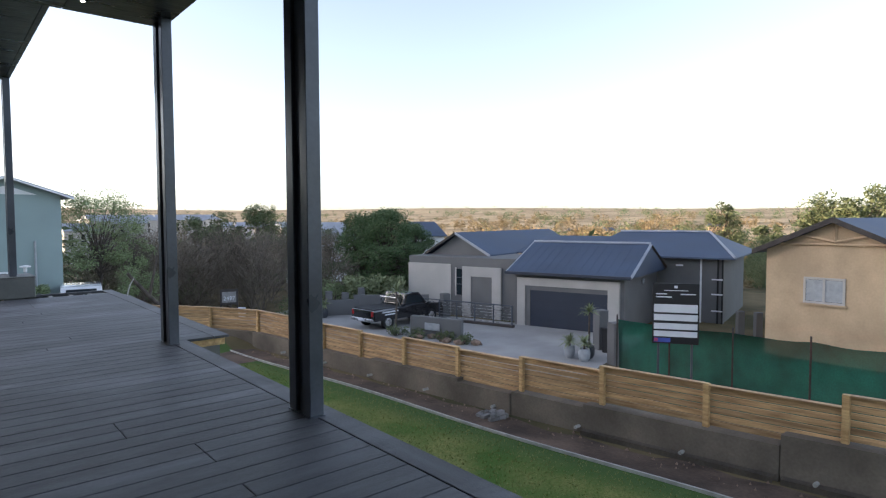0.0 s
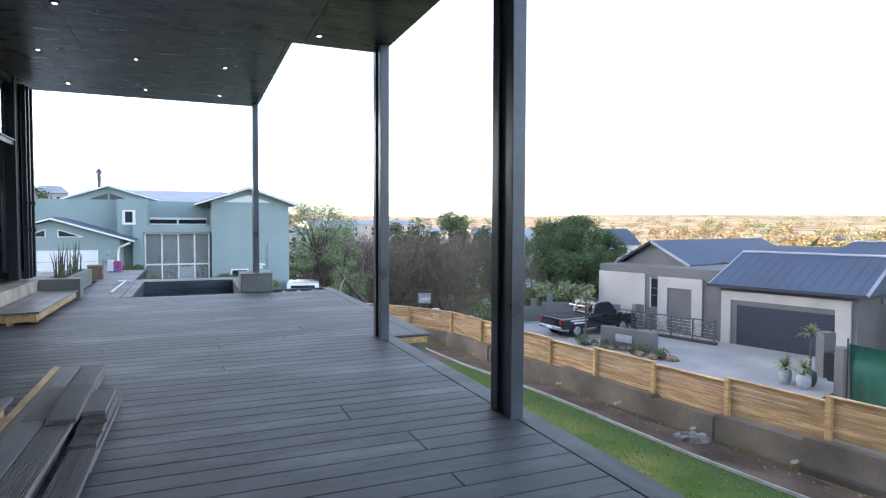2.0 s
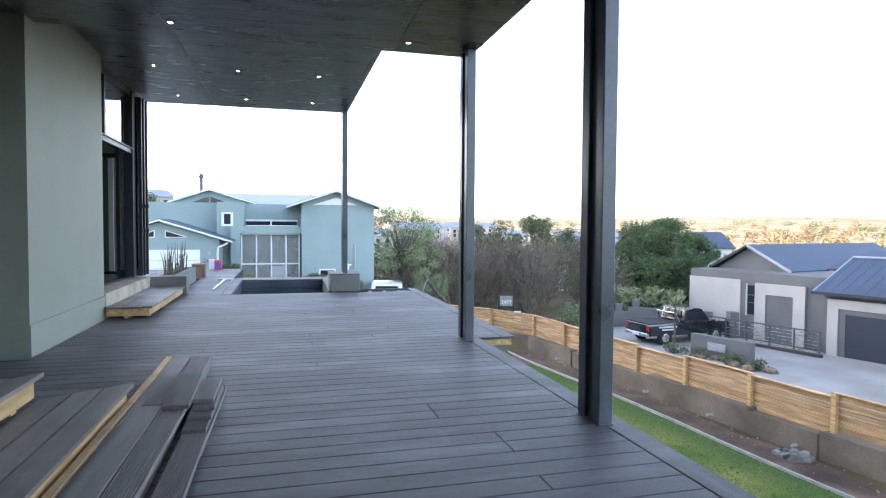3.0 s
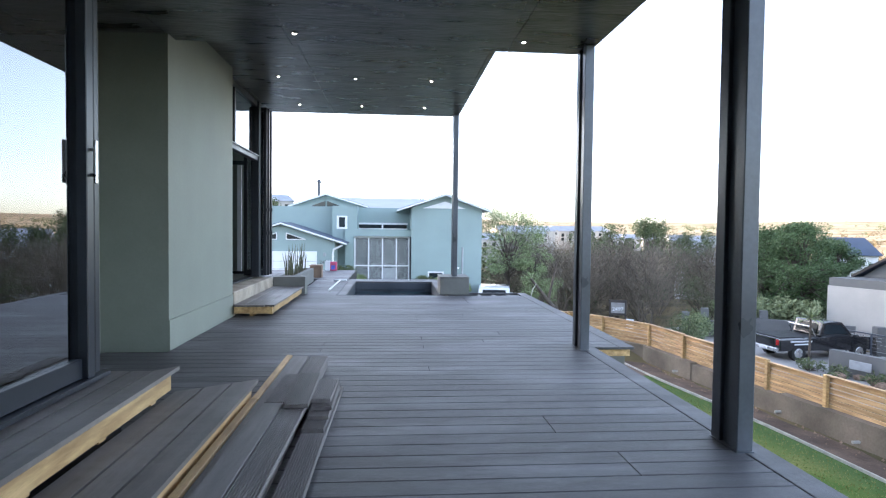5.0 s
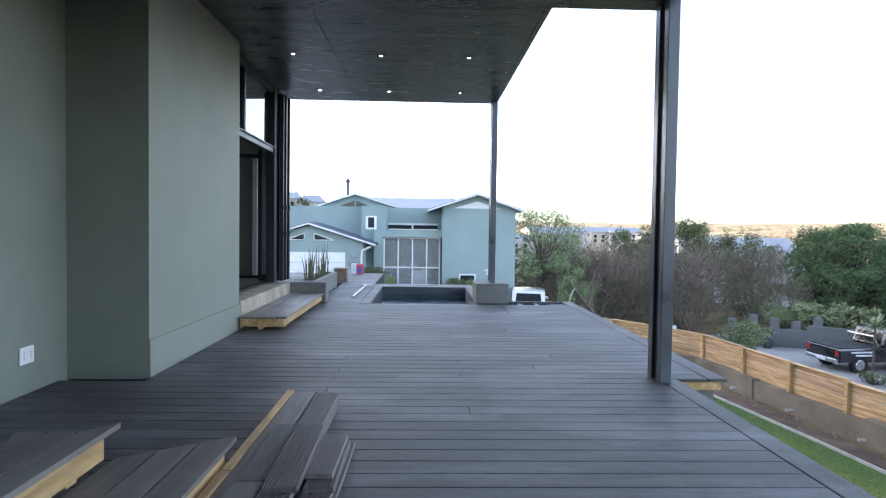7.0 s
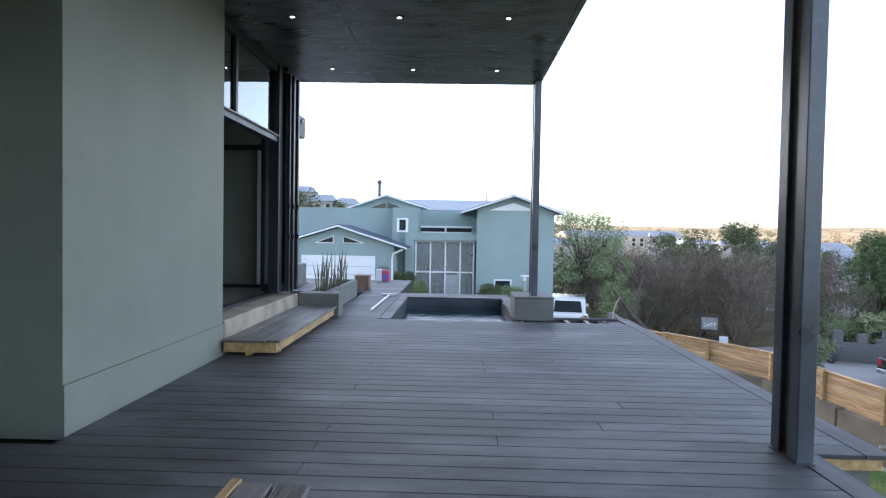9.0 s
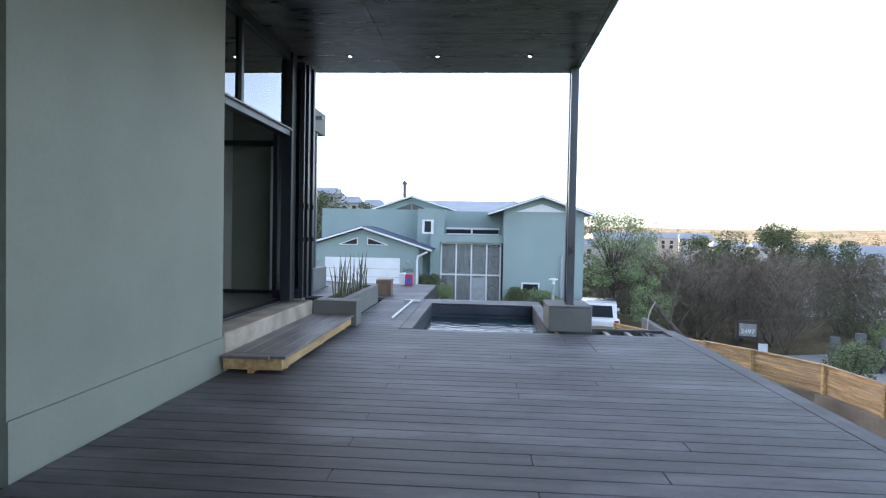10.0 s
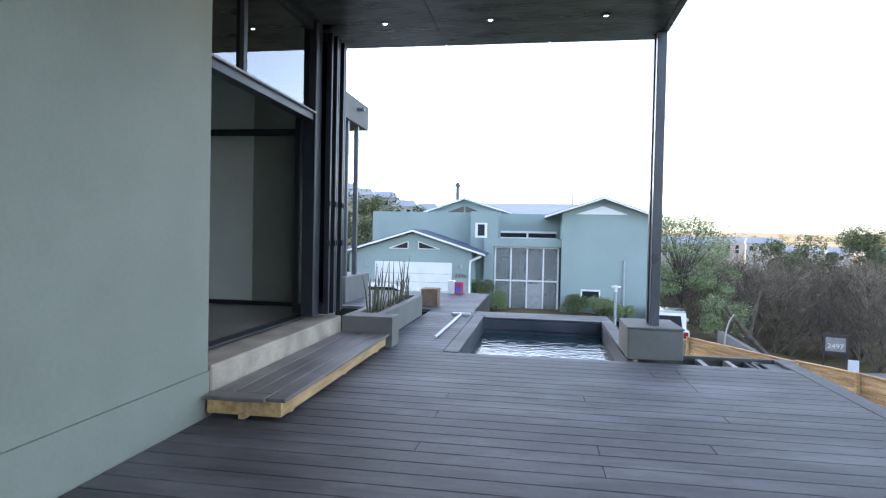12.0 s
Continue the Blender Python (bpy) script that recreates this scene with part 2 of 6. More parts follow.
def net_material():
    """Woven shade cloth: matt green threads that let some light through."""
    m = material("green_shade_cloth", (0.02, 0.19, 0.135), 0.85, 0.3, 0.8, 30, 0.3)
    n, l = m.node_tree.nodes, m.node_tree.links
    tr, mx = n.new("ShaderNodeBsdfTransparent"), n.new("ShaderNodeMixShader")
    mx.inputs[0].default_value = 0.14
    l.new(n["Principled BSDF"].outputs[0], mx.inputs[1])
    l.new(tr.outputs[0], mx.inputs[2])
    l.new(mx.outputs[0], n["Material Output"].inputs["Surface"])
    return m


# ---- building helpers ----
def box(bm, x0, x1, y0, y1, z0, z1, bevel=0.0):
    """A box added to bm, its edges eased by bevel."""
    vs = [bm.verts.new((x, y, z)) for x in (x0, x1) for y in (y0, y1) for z in (z0, z1)]
    fs = [bm.faces.new([vs[i] for i in f]) for f in ((0, 1, 3, 2), (4, 6, 7, 5), (0, 4, 5, 1), (2, 3, 7, 6), (0, 2, 6, 4), (1, 5, 7, 3))]
    if bevel:
        es = {e for f in fs for e in f.edges}
        bmesh.ops.bevel(bm, geom=list(es), offset=bevel, segments=1, affect="EDGES", profile=0.5)
    return bm


def prism(bm, pts, y0, y1, axis="y"):
    """A polygon of (a, z) points drawn out along y (or along x)."""
    def v(a, d, z):
        return bm.verts.new((a, d, z) if axis == "y" else (d, a, z))
    lo, hi = [v(a, y0, z) for a, z in pts], [v(a, y1, z) for a, z in pts]
    bm.faces.new(lo)
    bm.faces.new(hi[::-1])
    for i in range(len(pts)):
        j = (i + 1) % len(pts)
        bm.faces.new((lo[j], lo[i], hi[i], hi[j]))
    bmesh.ops.recalc_face_normals(bm, faces=bm.faces[:])
    return bm


def tube(bm, a, b_, r0, r1=None, n=8):
    """A tapered round bar from a to b_."""
    r1 = r0 if r1 is None else r1
    a, b_ = Vector(a), Vector(b_)
    q = (b_ - a).to_track_quat("Z", "Y")
    rings = []
    for p, r in ((a, r0), (b_, r1)):
        rings.append([bm.verts.new(p + q @ Vector((r * math.cos(k * math.tau / n), r * math.sin(k * math.tau / n), 0))) for k in range(n)])
    for k in range(n):
        bm.faces.new((rings[0][k], rings[0][(k + 1) % n], rings[1][(k + 1) % n], rings[1][k]))
    bm.faces.new(rings[0][::-1])
    bm.faces.new(rings[1])
    return bm


def lathe(bm, profile, cx=0, cy=0, n=20):
    """A turned shape from (radius, z) points."""
    rings = [[bm.verts.new((cx + r * math.cos(k * math.tau / n), cy + r * math.sin(k * math.tau / n), z)) for k in range(n)] for r, z in profile]
    for p, q in zip(rings, rings[1:]):
        for k in range(n):
            bm.faces.new((p[k], p[(k + 1) % n], q[(k + 1) % n], q[k]))
    bm.faces.new(rings[0][::-1])
    bm.faces.new(rings[-1])
    return bm


def mesh_of(name, bm, mat):
    me = bpy.data.meshes.new(name)
    bm.to_mesh(me)
    bm.free()
    me.materials.append(M[mat] if isinstance(mat, str) else mat)
    return me


def part(name, bm, mat, parent=None, label=""):
    ob = new(name, mesh_of(name, bm, mat))
    if parent:
        ob.parent = parent
    return tagged(ob, label)


def bpart(name, dims, mat, parent=None, label="", bevel=0.0):
    """A box as one part: dims = x0, x1, y0, y1, z0, z1."""
    return part(name, box(bmesh.new(), *dims, bevel), mat, parent, label)


def thing(name, m, label, category, group="", kind=""):
    ob = new(name)
    ob.empty_display_size = 0.1
    ob.matrix_world = m
    return tagged(ob, label, category, group, kind)


def structure(ob, label="", category=""):
    return tagged(ob, label, category, kind="structure")


def soup(name, verts, faces, mat, parent=None):
    me = bpy.data.meshes.new(name)
    me.from_pydata(verts, [], faces)
    me.materials.append(M[mat])
    ob = new(name, me)
    if parent:
        ob.parent = parent
    return ob


# ---- ground ----
def smooth(a, b_, v):
    t = np.clip((v - a) / (b_ - a), 0, 1)
    return t * t * (3 - 2 * t)


def fence_x(y):
    return 9.45 - 0.185 * y + 0.0022 * y * y


def ground_z(x, y):
    """Height of the ground: flat lawn, a fall to the road, a valley, far hills, and a rise behind the house, lifted out
    of view to shade the near ground.
    """
    x, y = np.asarray(x, float), np.asarray(y, float)
    z = -2.25 - 2.3 * smooth(7, 18, x + 0.17 * (y - 10))
    inside = (x < fence_x(y) + 0.95) & (y < 15.9)
    d = np.hypot(x - 5, y - 5)
    right = smooth(-60, 60, x + 0.8 * y)
    knoll = 10 * np.exp(-((x + 52) / 62) ** 2 - ((y - 195) / 55) ** 2)
    z = z - 9 * smooth(38, 130, d) * right * (1 - knoll / 12) + knoll
    z = z - 1.08 * np.exp(-((x - 5.2) / 2) ** 4 - ((y - 30.5) / 3.6) ** 4)
    # the 14 m extra is added in the unseen wedge, to hide the low sun
    z = z + (15 + 14 * smooth(-20, -34, np.degrees(np.arctan2(x, np.maximum(y, 1.0))))) * smooth(-14, -110, x) + 9 * smooth(-60, -400, x)
    z = z + smooth(250, 1500, d) * right * (24 + 12 * np.sin(x * 0.0021 + 1) * np.cos(y * 0.0017)) + smooth(1200, 3600, d) * 40
    z = z + smooth(60, 300, d) * 2.2 * np.sin(x * 0.021) * np.cos(y * 0.017 + 1)
    return np.where(inside, -2.55, z)


def axis_steps(lo, hi, step, end):
    near = list(np.arange(lo, hi + 1e-6, step))
    out, s, v = [], step, hi
    while v < end:
        s *= 1.16
        v += s
        out.append(v)
    back, s, v = [], step, lo
    while v > -end:
        s *= 1.16
        v -= s
        back.append(v)
    return np.array(back[::-1] + near + out)


gx, gy = axis_steps(-14, 42, 0.8, 4200), axis_steps(-12, 48, 0.8, 4200)
GX, GY = np.meshgrid(gx, gy)
GZ = ground_z(GX, GY)
nx, ny = len(gx), len(gy)
verts = np.stack([GX.ravel(), GY.ravel(), GZ.ravel()], 1).tolist()
faces = [(j * nx + i, j * nx + i + 1, (j + 1) * nx + i + 1, (j + 1) * nx + i) for j in range(ny - 1) for i in range(nx - 1)]
M["ground"] = ground_material()
ground = structure(soup("ground", verts, faces, "ground"), "green lawn running out into dry golden veld and hills", "ground")
for p in ground.data.polygons:
    p.use_smooth = True

# ---- deck ----
BOARD, GAP = 0.151, 0.005
deck = structure(new("floor"), "dark grey composite deck of grooved boards", "deck")
bpart("joist_base", (-3.0, 1.80, -3.0, 9.40, -0.25, -0.04), "gap", deck)
bpart("border_board", (1.685, 1.835, -3.0, 4.715, -0.026, 0.0), "deck_long", deck, bevel=0.003)
bpart("border_board", (2.10, 2.25, 4.722, 9.86, -0.026, 0.0), "deck_long", deck, bevel=0.003)
bpart("fascia", (1.805, 1.828, -3.2, 9.85, -0.30, -0.03), "deck_long", deck)
bpart("deck_skirt", (1.70, 1.79, -3.2, 9.85, -2.6, -0.26), "plinth", deck)

# ---- canopy ----
def soffit(name, x0, x1, y0, y1, z, joints_x, joints_y, label):
    """A ceiling of dark boards with open joints under a slab."""
    bm = bmesh.new()
    box(bm, x0, x1, y0, y1, z + 0.014, z + 0.24)
    xs = [x0] + [j for j in joints_x if x0 + 0.1 < j < x1 - 0.03] + [x1]
    ys = [y0] + [j for j in joints_y if y0 + 0.1 < j < y1 - 0.1] + [y1]
    for a, b_ in zip(xs, xs[1:]):
        for c, d in zip(ys, ys[1:]):
            box(bm, a + 0.004, b_ - 0.004, c + 0.004, d - 0.004, z, z + 0.012)
    return structure(part(name, bm, "soffit"), label, "ceiling")


soffit("ceiling", -3.6, 1.745, -6.0, 4.885, 2.98, (-2.35, -1.22, -0.22, 0.92), (-3.9, -1.5, 0.9, 3.75), "dark mottled soffit boards under the canopy")
soffit("ceiling", -3.6, 0.965, 4.887, 9.93, 3.262, (-2.42, -1.31, -0.2, 0.9), (6.2, 8.4), "dark mottled soffit boards of the raised canopy bay")
structure(bpart("ceiling", (-3.4, 0.79, -6.0, 3.84, 2.90, 2.972), "soffit", None, "dropped dark soffit band over the inner deck"), category="ceiling")
structure(bpart("trim", (-3.6, 1.745, 4.86, 4.884, 3.2, 3.55), "soffit"), "dark fascia between the two canopy levels", "fascia")


def downlight(x, y, z):
    t = thing("downlight", pose(x, y, z), "small round recessed downlight, lit, with a dark rim", "light", "soffit downlights")
    part("trim_ring", lathe(bmesh.new(), ((0.042, -0.001), (0.044, -0.006), (0.022, -0.008), (0.02, -0.001))), "steel", t)
    part("lens", lathe(bmesh.new(), ((0.0195, -0.003), (0.016, -0.007), (0.006, -0.0075))), LAMP, t, "glowing warm lens")
    return t


LAMP = emitter("lit_lamp_lens", (1.0, 0.84, 0.62), 14.0)
first_light = downlight(1.02, 4.54, 2.98)
for lx, ly, lz in ((-1.14, 4.54, 2.98), (0.305, 7.31, 3.262), (-0.76, 7.31, 3.262), (-1.81, 7.31, 3.262), (0.305, 9.18, 3.262), (-0.77, 9.18, 3.262), (-1.81, 9.18, 3.262)):
    copy_thing(first_light, pose(lx, ly, lz))
for lx, ly, lz in ((1.02, 4.54, 2.98), (-1.14, 4.54, 2.98), (0.305, 7.31, 3.262), (-0.76, 7.31, 3.262), (-1.81, 7.31, 3.262)):
    glow = bpy.data.lights.new("downlight_beam", "SPOT")
    glow.energy, glow.color, glow.spot_size, glow.spot_blend, glow.shadow_soft_size = 2.2, (1.0, 0.74, 0.45), math.radians(125), 1.0, 0.03
    new("downlight_beam", glow).matrix_world = pose(lx, ly, lz - 0.02)


def steel_column(x, y, z0, z1):
    """Two box profiles joined by a recessed plate, on a thin base plate."""
    t = thing("steel_column", pose(x, y, z0), "charcoal painted steel twin-profile post holding the canopy", "column", "canopy posts")
    hgt = z1 - z0
    part("profile", box(bmesh.new(), -0.045, 0.045, -0.132, -0.05, 0.006, hgt, 0.004), "steel", t)
    part("profile", box(bmesh.new(), -0.045, 0.045, 0.042, 0.132, 0.006, hgt, 0.004), "steel", t)
    part("recessed_plate", box(bmesh.new(), -0.022, -0.010, -0.05, 0.042, 0.006, hgt), "steel", t)
    part("base_plate", box(bmesh.new(), -0.05, 0.05, -0.137, 0.137, 0.0, 0.006), "steel", t)
    return t


steel_column(1.678, 1.985, 0, 2.98)
steel_column(1.678, 4.69, 0, 2.98)


# ---- side platform and slot beyond the second post ----
plat = structure(new("platform"), "grey decking platform on a low plastered wall beside the deck", "deck")
bpart("bearer", (1.86, 2.22, 4.765, 4.81, -0.10, -0.03), "pine", plat, "raw pine bearer")
bpart("support_wall", (1.86, 2.19, 4.82, 9.8, -2.6, -0.03), "plinth", plat)

# ---- house walls beside the deck ----
pier = structure(new("wall_west"), "sage grey plastered pier beside the deck", "wall")
bpart("pier_body", (-2.95, -2.345, 4.68, 6.93, -0.02, 3.26), "plaster", pier)
bpart("pier_face", (-2.345, -2.327, 4.68, 6.93, 0.287, 3.26), "plaster", pier)
bpart("pier_foot", (-2.345, -2.317, 4.68, 6.93, -0.02, 0.285), "plaster", pier)
structure(bpart("wall_recess", (-3.15, -2.95, 2.0, 6.93, -0.1, 3.2), "plaster"), "sage grey plastered wall with a white socket", "wall")
structure(bpart("wall_return", (-2.95, -1.95, 2.22, 2.36, 0.0, 2.97), "plaster"), "sage grey return wall at the sliding door", "wall")
# added just outside the view to cut side light behind the camera
structure(bpart("wall_east", (1.69, 1.80, -3.0, -1.2, 0.002, 2.978), "plaster"), "added sage grey wall out of view, blocking light from the deck's open side", "wall")
structure(bpart("wall_room", (-7.2, -7.0, -6.2, 13.0, -0.3, 3.3), "inner"), "plain interior back wall", "wall")
# added wall, never in view: keeps southern sky light off the pier side
structure(bpart("wall_south", (-7.0, 1.8, -3.2, -3.0, -2.6, 3.3), "plaster"), "added sage grey wall out of view, blocking sky light from the south", "wall")
structure(bpart("wall_divider", (-7.0, -3.15, 6.6, 6.8, 0.0, 3.2), "inner"), "plain interior wall", "wall")
structure(bpart("wall_return", (-3.15, -2.94, 2.22, 2.36, 0.0, 2.97), "plaster"), "sage grey return wall", "wall")
structure(bpart("interior_pier", (-3.9, -3.5, 4.35, 4.6, 0.33, 3.2), "white"), "white interior pier seen through the glass", "pier")
structure(bpart("wall_far", (-7.0, -3.58, 9.98, 10.18, 0.0, 3.26), "inner"), "pale grey interior end wall", "wall")
structure(bpart("wall_panel", (-3.578, -2.62, 9.985, 10.18, 0.0, 3.26), "plaster"), "sage grey panel in the interior end wall", "wall")
inner = structure(new("door_2"), "charcoal door frame at the end of the room", "door")
bpart("head", (-4.6, -2.66, 9.92, 9.97, 2.30, 2.37), "alu", inner)
bpart("track", (-4.6, -2.66, 9.92, 9.97, 0.335, 0.38), "alu", inner)
bpart("pale_jamb", (-3.03, -2.955, 9.925, 9.965, 0.385, 2.295), "white", inner)
structure(bpart("interior_floor", (-7.0, -2.62, 6.94, 9.98, 0.10, 0.33), "tile"), "grey screed interior floor", "floor")
structure(bpart("interior_floor", (-7.0, -3.15, 2.0, 6.6, 0.10, 0.33), "tile"), "grey screed interior floor", "floor")
structure(bpart("interior_floor", (-7.0, -1.96, -3.0, 1.998, 0.10, 0.33), "tile"), "grey screed interior floor", "floor")
structure(bpart("roof", (-7.2, -3.6, -6.2, 10.18, 3.27, 3.55), "soffit"), "flat roof slab over the rooms", "roof")
structure(bpart("interior_ceiling", (-7.0, -3.61, -6.0, 9.98, 3.2, 3.262), "inner"), "white interior ceiling", "ceiling")

# concrete step and threshold at the wide opening
structure(bpart("concrete_step", (-2.62, -2.31, 6.945, 9.49, -0.02, 0.315), "concrete", bevel=0.012), "bare stained concrete step below the door track", "step")
structure(bpart("sill", (-2.68, -2.56, 6.945, 9.75, 0.332, 0.352), "alu", bevel=0.003), "aluminium door track", "door track")

# transom with fixed glass above the wide opening
transom = structure(new("window_1"), "charcoal framed fixed glass above the folding doors", "window")
bpart("rail", (-2.56, -2.46, 6.94, 9.0, 2.28, 2.37), "alu", transom, bevel=0.004)
bpart("rail_lip", (-2.458, -2.435, 6.94, 9.0, 2.35, 2.365), "palepot", transom)
bpart("head", (-2.55, -2.47, 6.94, 9.0, 3.17, 3.255), "alu", transom)
bpart("mullion", (-2.545, -2.475, 7.62, 7.68, 2.372, 3.168), "alu", transom, bevel=0.003)
for y0, y1 in ((6.945, 7.618), (7.682, 8.98)):
    pane = bpart("pane", (-2.515, -2.507, y0, y1, 2.372, 3.168), "glass", transom)
    pane.visible_shadow = False
structure(bpart("wall_post", (-2.57, -2.44, 9.0, 9.16, 0.355, 3.255), "alu", bevel=0.006), "wide charcoal door post", "door post")

# folded stack of door leaves
def door_leaf(y, x0, x1):
    t = thing("folding_door", pose(0, y, 0), "charcoal framed glass door leaf folded back in a stack", "door", "folded door leaves")
    w = 0.055
    bpart("stile", (x0, x0 + w, -0.02, 0.02, 0.36, 3.2), "alu", t, bevel=0.004)
    bpart("stile", (x1 - w, x1, -0.02, 0.02, 0.36, 3.2), "alu", t, bevel=0.004)
    bpart("top_rail", (x0 + w, x1 - w, -0.02, 0.02, 3.13, 3.2), "alu", t)
    bpart("bottom_rail", (x0 + w, x1 - w, -0.02, 0.02, 0.36, 0.46), "alu", t)
    g = bpart("pane", (x0 + w, x1 - w, -0.004, 0.004, 0.46, 3.13), "glass", t)
    g.visible_shadow = False
    for z in (1.45, 1.05):
        bpart("hinge", (x1 - 0.035, x1 + 0.015, -0.035, -0.021, z, z + 0.06), "alu", t)
    return t


for k in range(5):
    door_leaf(9.23 + k * 0.105, -2.74 + 0.02 * (k % 2), -2.36 + 0.02 * (k % 2))

# big sliding door near the steps
slider = structure(new("door_1"), "tall charcoal framed glass sliding door with steel pull handles", "door")
for y0, y1, n_ in ((2.27, 2.32, "frame_jamb"), (2.13, 2.20, "stile"), (-0.2, -0.12, "stile"), (-3.0, -2.9, "stile")):
    x0 = -1.93 if n_ == "frame_jamb" else -1.90
    bpart(n_, (x0, x0 + 0.085, y0, y1, 0.36, 2.89), "alu", slider, bevel=0.004)
bpart("stile", (-1.945, -1.905, 2.205, 2.265, 0.36, 2.89), "alu", slider, bevel=0.003)
bpart("bottom_rail", (-1.90, -1.845, -3.0, 2.13, 0.365, 0.47), "alu", slider, bevel=0.004)
bpart("track", (-1.98, -1.80, -3.2, 2.35, 0.335, 0.36), "alu", slider, bevel=0.003)
bpart("top_rail", (-1.90, -1.845, -3.0, 2.13, 2.80, 2.89), "alu", slider, bevel=0.004)
for y0, y1 in ((-0.12, 2.13), (-2.9, -0.2)):
    g = bpart("pane", (-1.876, -1.868, y0, y1, 0.47, 2.80), "glass", slider)
    g.visible_shadow = False
for sx in (1, -1):
    bm = bmesh.new()
    xo = -1.8725 + sx * 0.085
    box(bm, xo - 0.008, xo + 0.008, 2.155, 2.178, 1.40, 1.63, 0.003)
    for z in (1.445, 1.58):
        tube(bm, (-1.8725 + sx * 0.029, 2.166, z), (xo, 2.166, z), 0.009)
    part("pull_handle", bm, "chrome", slider, "brushed steel pull handle")
bpart("lock_plate", (-1.847, -1.841, 2.155, 2.175, 1.19, 1.25), "chrome", slider)
structure(bpart("wall_head", (-1.97, -1.80, -6.0, 2.30, 2.892, 2.899), "alu"), "door head trim", "trim")

socket = thing("wall_socket", pose(-2.95, 4.2, 0.265), "white double socket plate on the sage wall", "socket")
part("plate", box(bmesh.new(), 0.001, 0.012, -0.075, 0.075, -0.06, 0.06, 0.004), "white", socket)
for sy in (-0.035, 0.035):
    bm = bmesh.new()
    for dz in (-0.02, 0.0, 0.02):
        box(bm, 0.0125, 0.0145, sy - 0.005, sy + 0.005, dz - 0.004, dz + 0.004)
    part("outlet", bm, "kerb", socket)


# ---- steps of decking ----
def platform_step(name, x0, x1, y0, y1, z, mitre, label, outer=0.0):
    """A low timber box topped with lengthwise boards; mitre cuts the far end at an angle."""
    t = thing(name, pose(0, 0, 0), label, "step")
    n_ = max(2, round((x1 - x0) / 0.14))
    w = (x1 - x0) / n_
    for k in range(n_):
        a, b_ = x0 + k * w + 0.0065, x0 + (k + 1) * w - 0.0065
        bm = bmesh.new()
        ya, yb = y1 - mitre * (x1 - a), y1 - mitre * (x1 - b_)
        if outer:
            ya, yb = y1 - outer, (y1 if k == n_ - 1 else y1 - outer)
        lo = [bm.verts.new(p) for p in ((a, y0, z - 0.024), (b_, y0, z - 0.024), (b_, yb, z - 0.024), (a, ya, z - 0.024))]
        hi = [bm.verts.new((v.co.x, v.co.y, z)) for v in lo]
        bm.faces.new(lo[::-1])
        bm.faces.new(hi)
        for i in range(4):
            bm.faces.new((lo[i], lo[(i + 1) % 4], hi[(i + 1) % 4], hi[i]))
        part("board", bm, "step", t)
    bpart("underlay", (x0 + 0.02, x1 - 0.02, y0 + 0.02, y1 - mitre * (x1 - x0) - 0.06, z - 0.034, z - 0.0245), "gap", t)
    return t


upper = platform_step("deck_step", -1.865, -1.505, -2.95, 2.61, 0.32, 0.0, "upper grey decking step on raw pine bearers below the sliding door", 0.13)
bpart("bearer", (-1.56, -1.525, -2.95, 2.50, 0.20, 0.288), "pine", upper, "raw yellow pine bearer")
for y in (2.3, 1.7, 1.1, 0.5, -0.1):
    bpart("block", (-1.64, -1.563, y, y + 0.07, 0.16, 0.27), "pine", upper)
bpart("cross_bearer", (-1.85, -1.565, 2.40, 2.44, 0.17, 0.285), "pine", upper)
bpart("support", (-1.85, -1.68, -2.95, 2.2, 0.0, 0.165), "black", upper)
lower = platform_step("deck_step", -1.55, -1.098, -2.95, 2.91, 0.158, 0.65, "lower grey decking step with a mitred end on the deck")
bpart("bearer", (-1.155, -1.115, -2.95, 2.76, 0.003, 0.122), "pine", lower, "raw yellow pine bearer")
bpart("bearer", (-1.47, -1.43, -2.95, 2.5, 0.003, 0.122), "pine", lower)

# bench-like step at the wide opening
bench = thing("deck_step", pose(0, 0, 0), "low grey decking step on raw pine at the wide opening", "step")
for k in range(4):
    a = -2.295 + k * 0.132
    part("board", box(bmesh.new(), a + 0.003, a + 0.129, 6.97 if k < 3 else 6.86, 9.44, 0.131, 0.155, 0.003), "step", bench)
part("end_board", box(bmesh.new(), -2.295, -1.90, 6.83, 6.965, 0.131, 0.155, 0.003), "step", bench)
bpart("bearer", (-2.29, -1.80, 6.865, 6.90, 0.04, 0.13), "pine", bench, "raw yellow pine end bearer")
bpart("bearer", (-1.835, -1.80, 6.902, 9.40, 0.04, 0.13), "pine", bench, "raw yellow pine bearer")
bpart("bearer", (-2.1, -2.06, 6.902, 9.40, 0.0, 0.13), "pine", bench)
for y in (7.1, 8.2, 9.2):
    bpart("foot", (-1.9, -1.84, y, y + 0.06, 0.0, 0.13), "pine", bench)

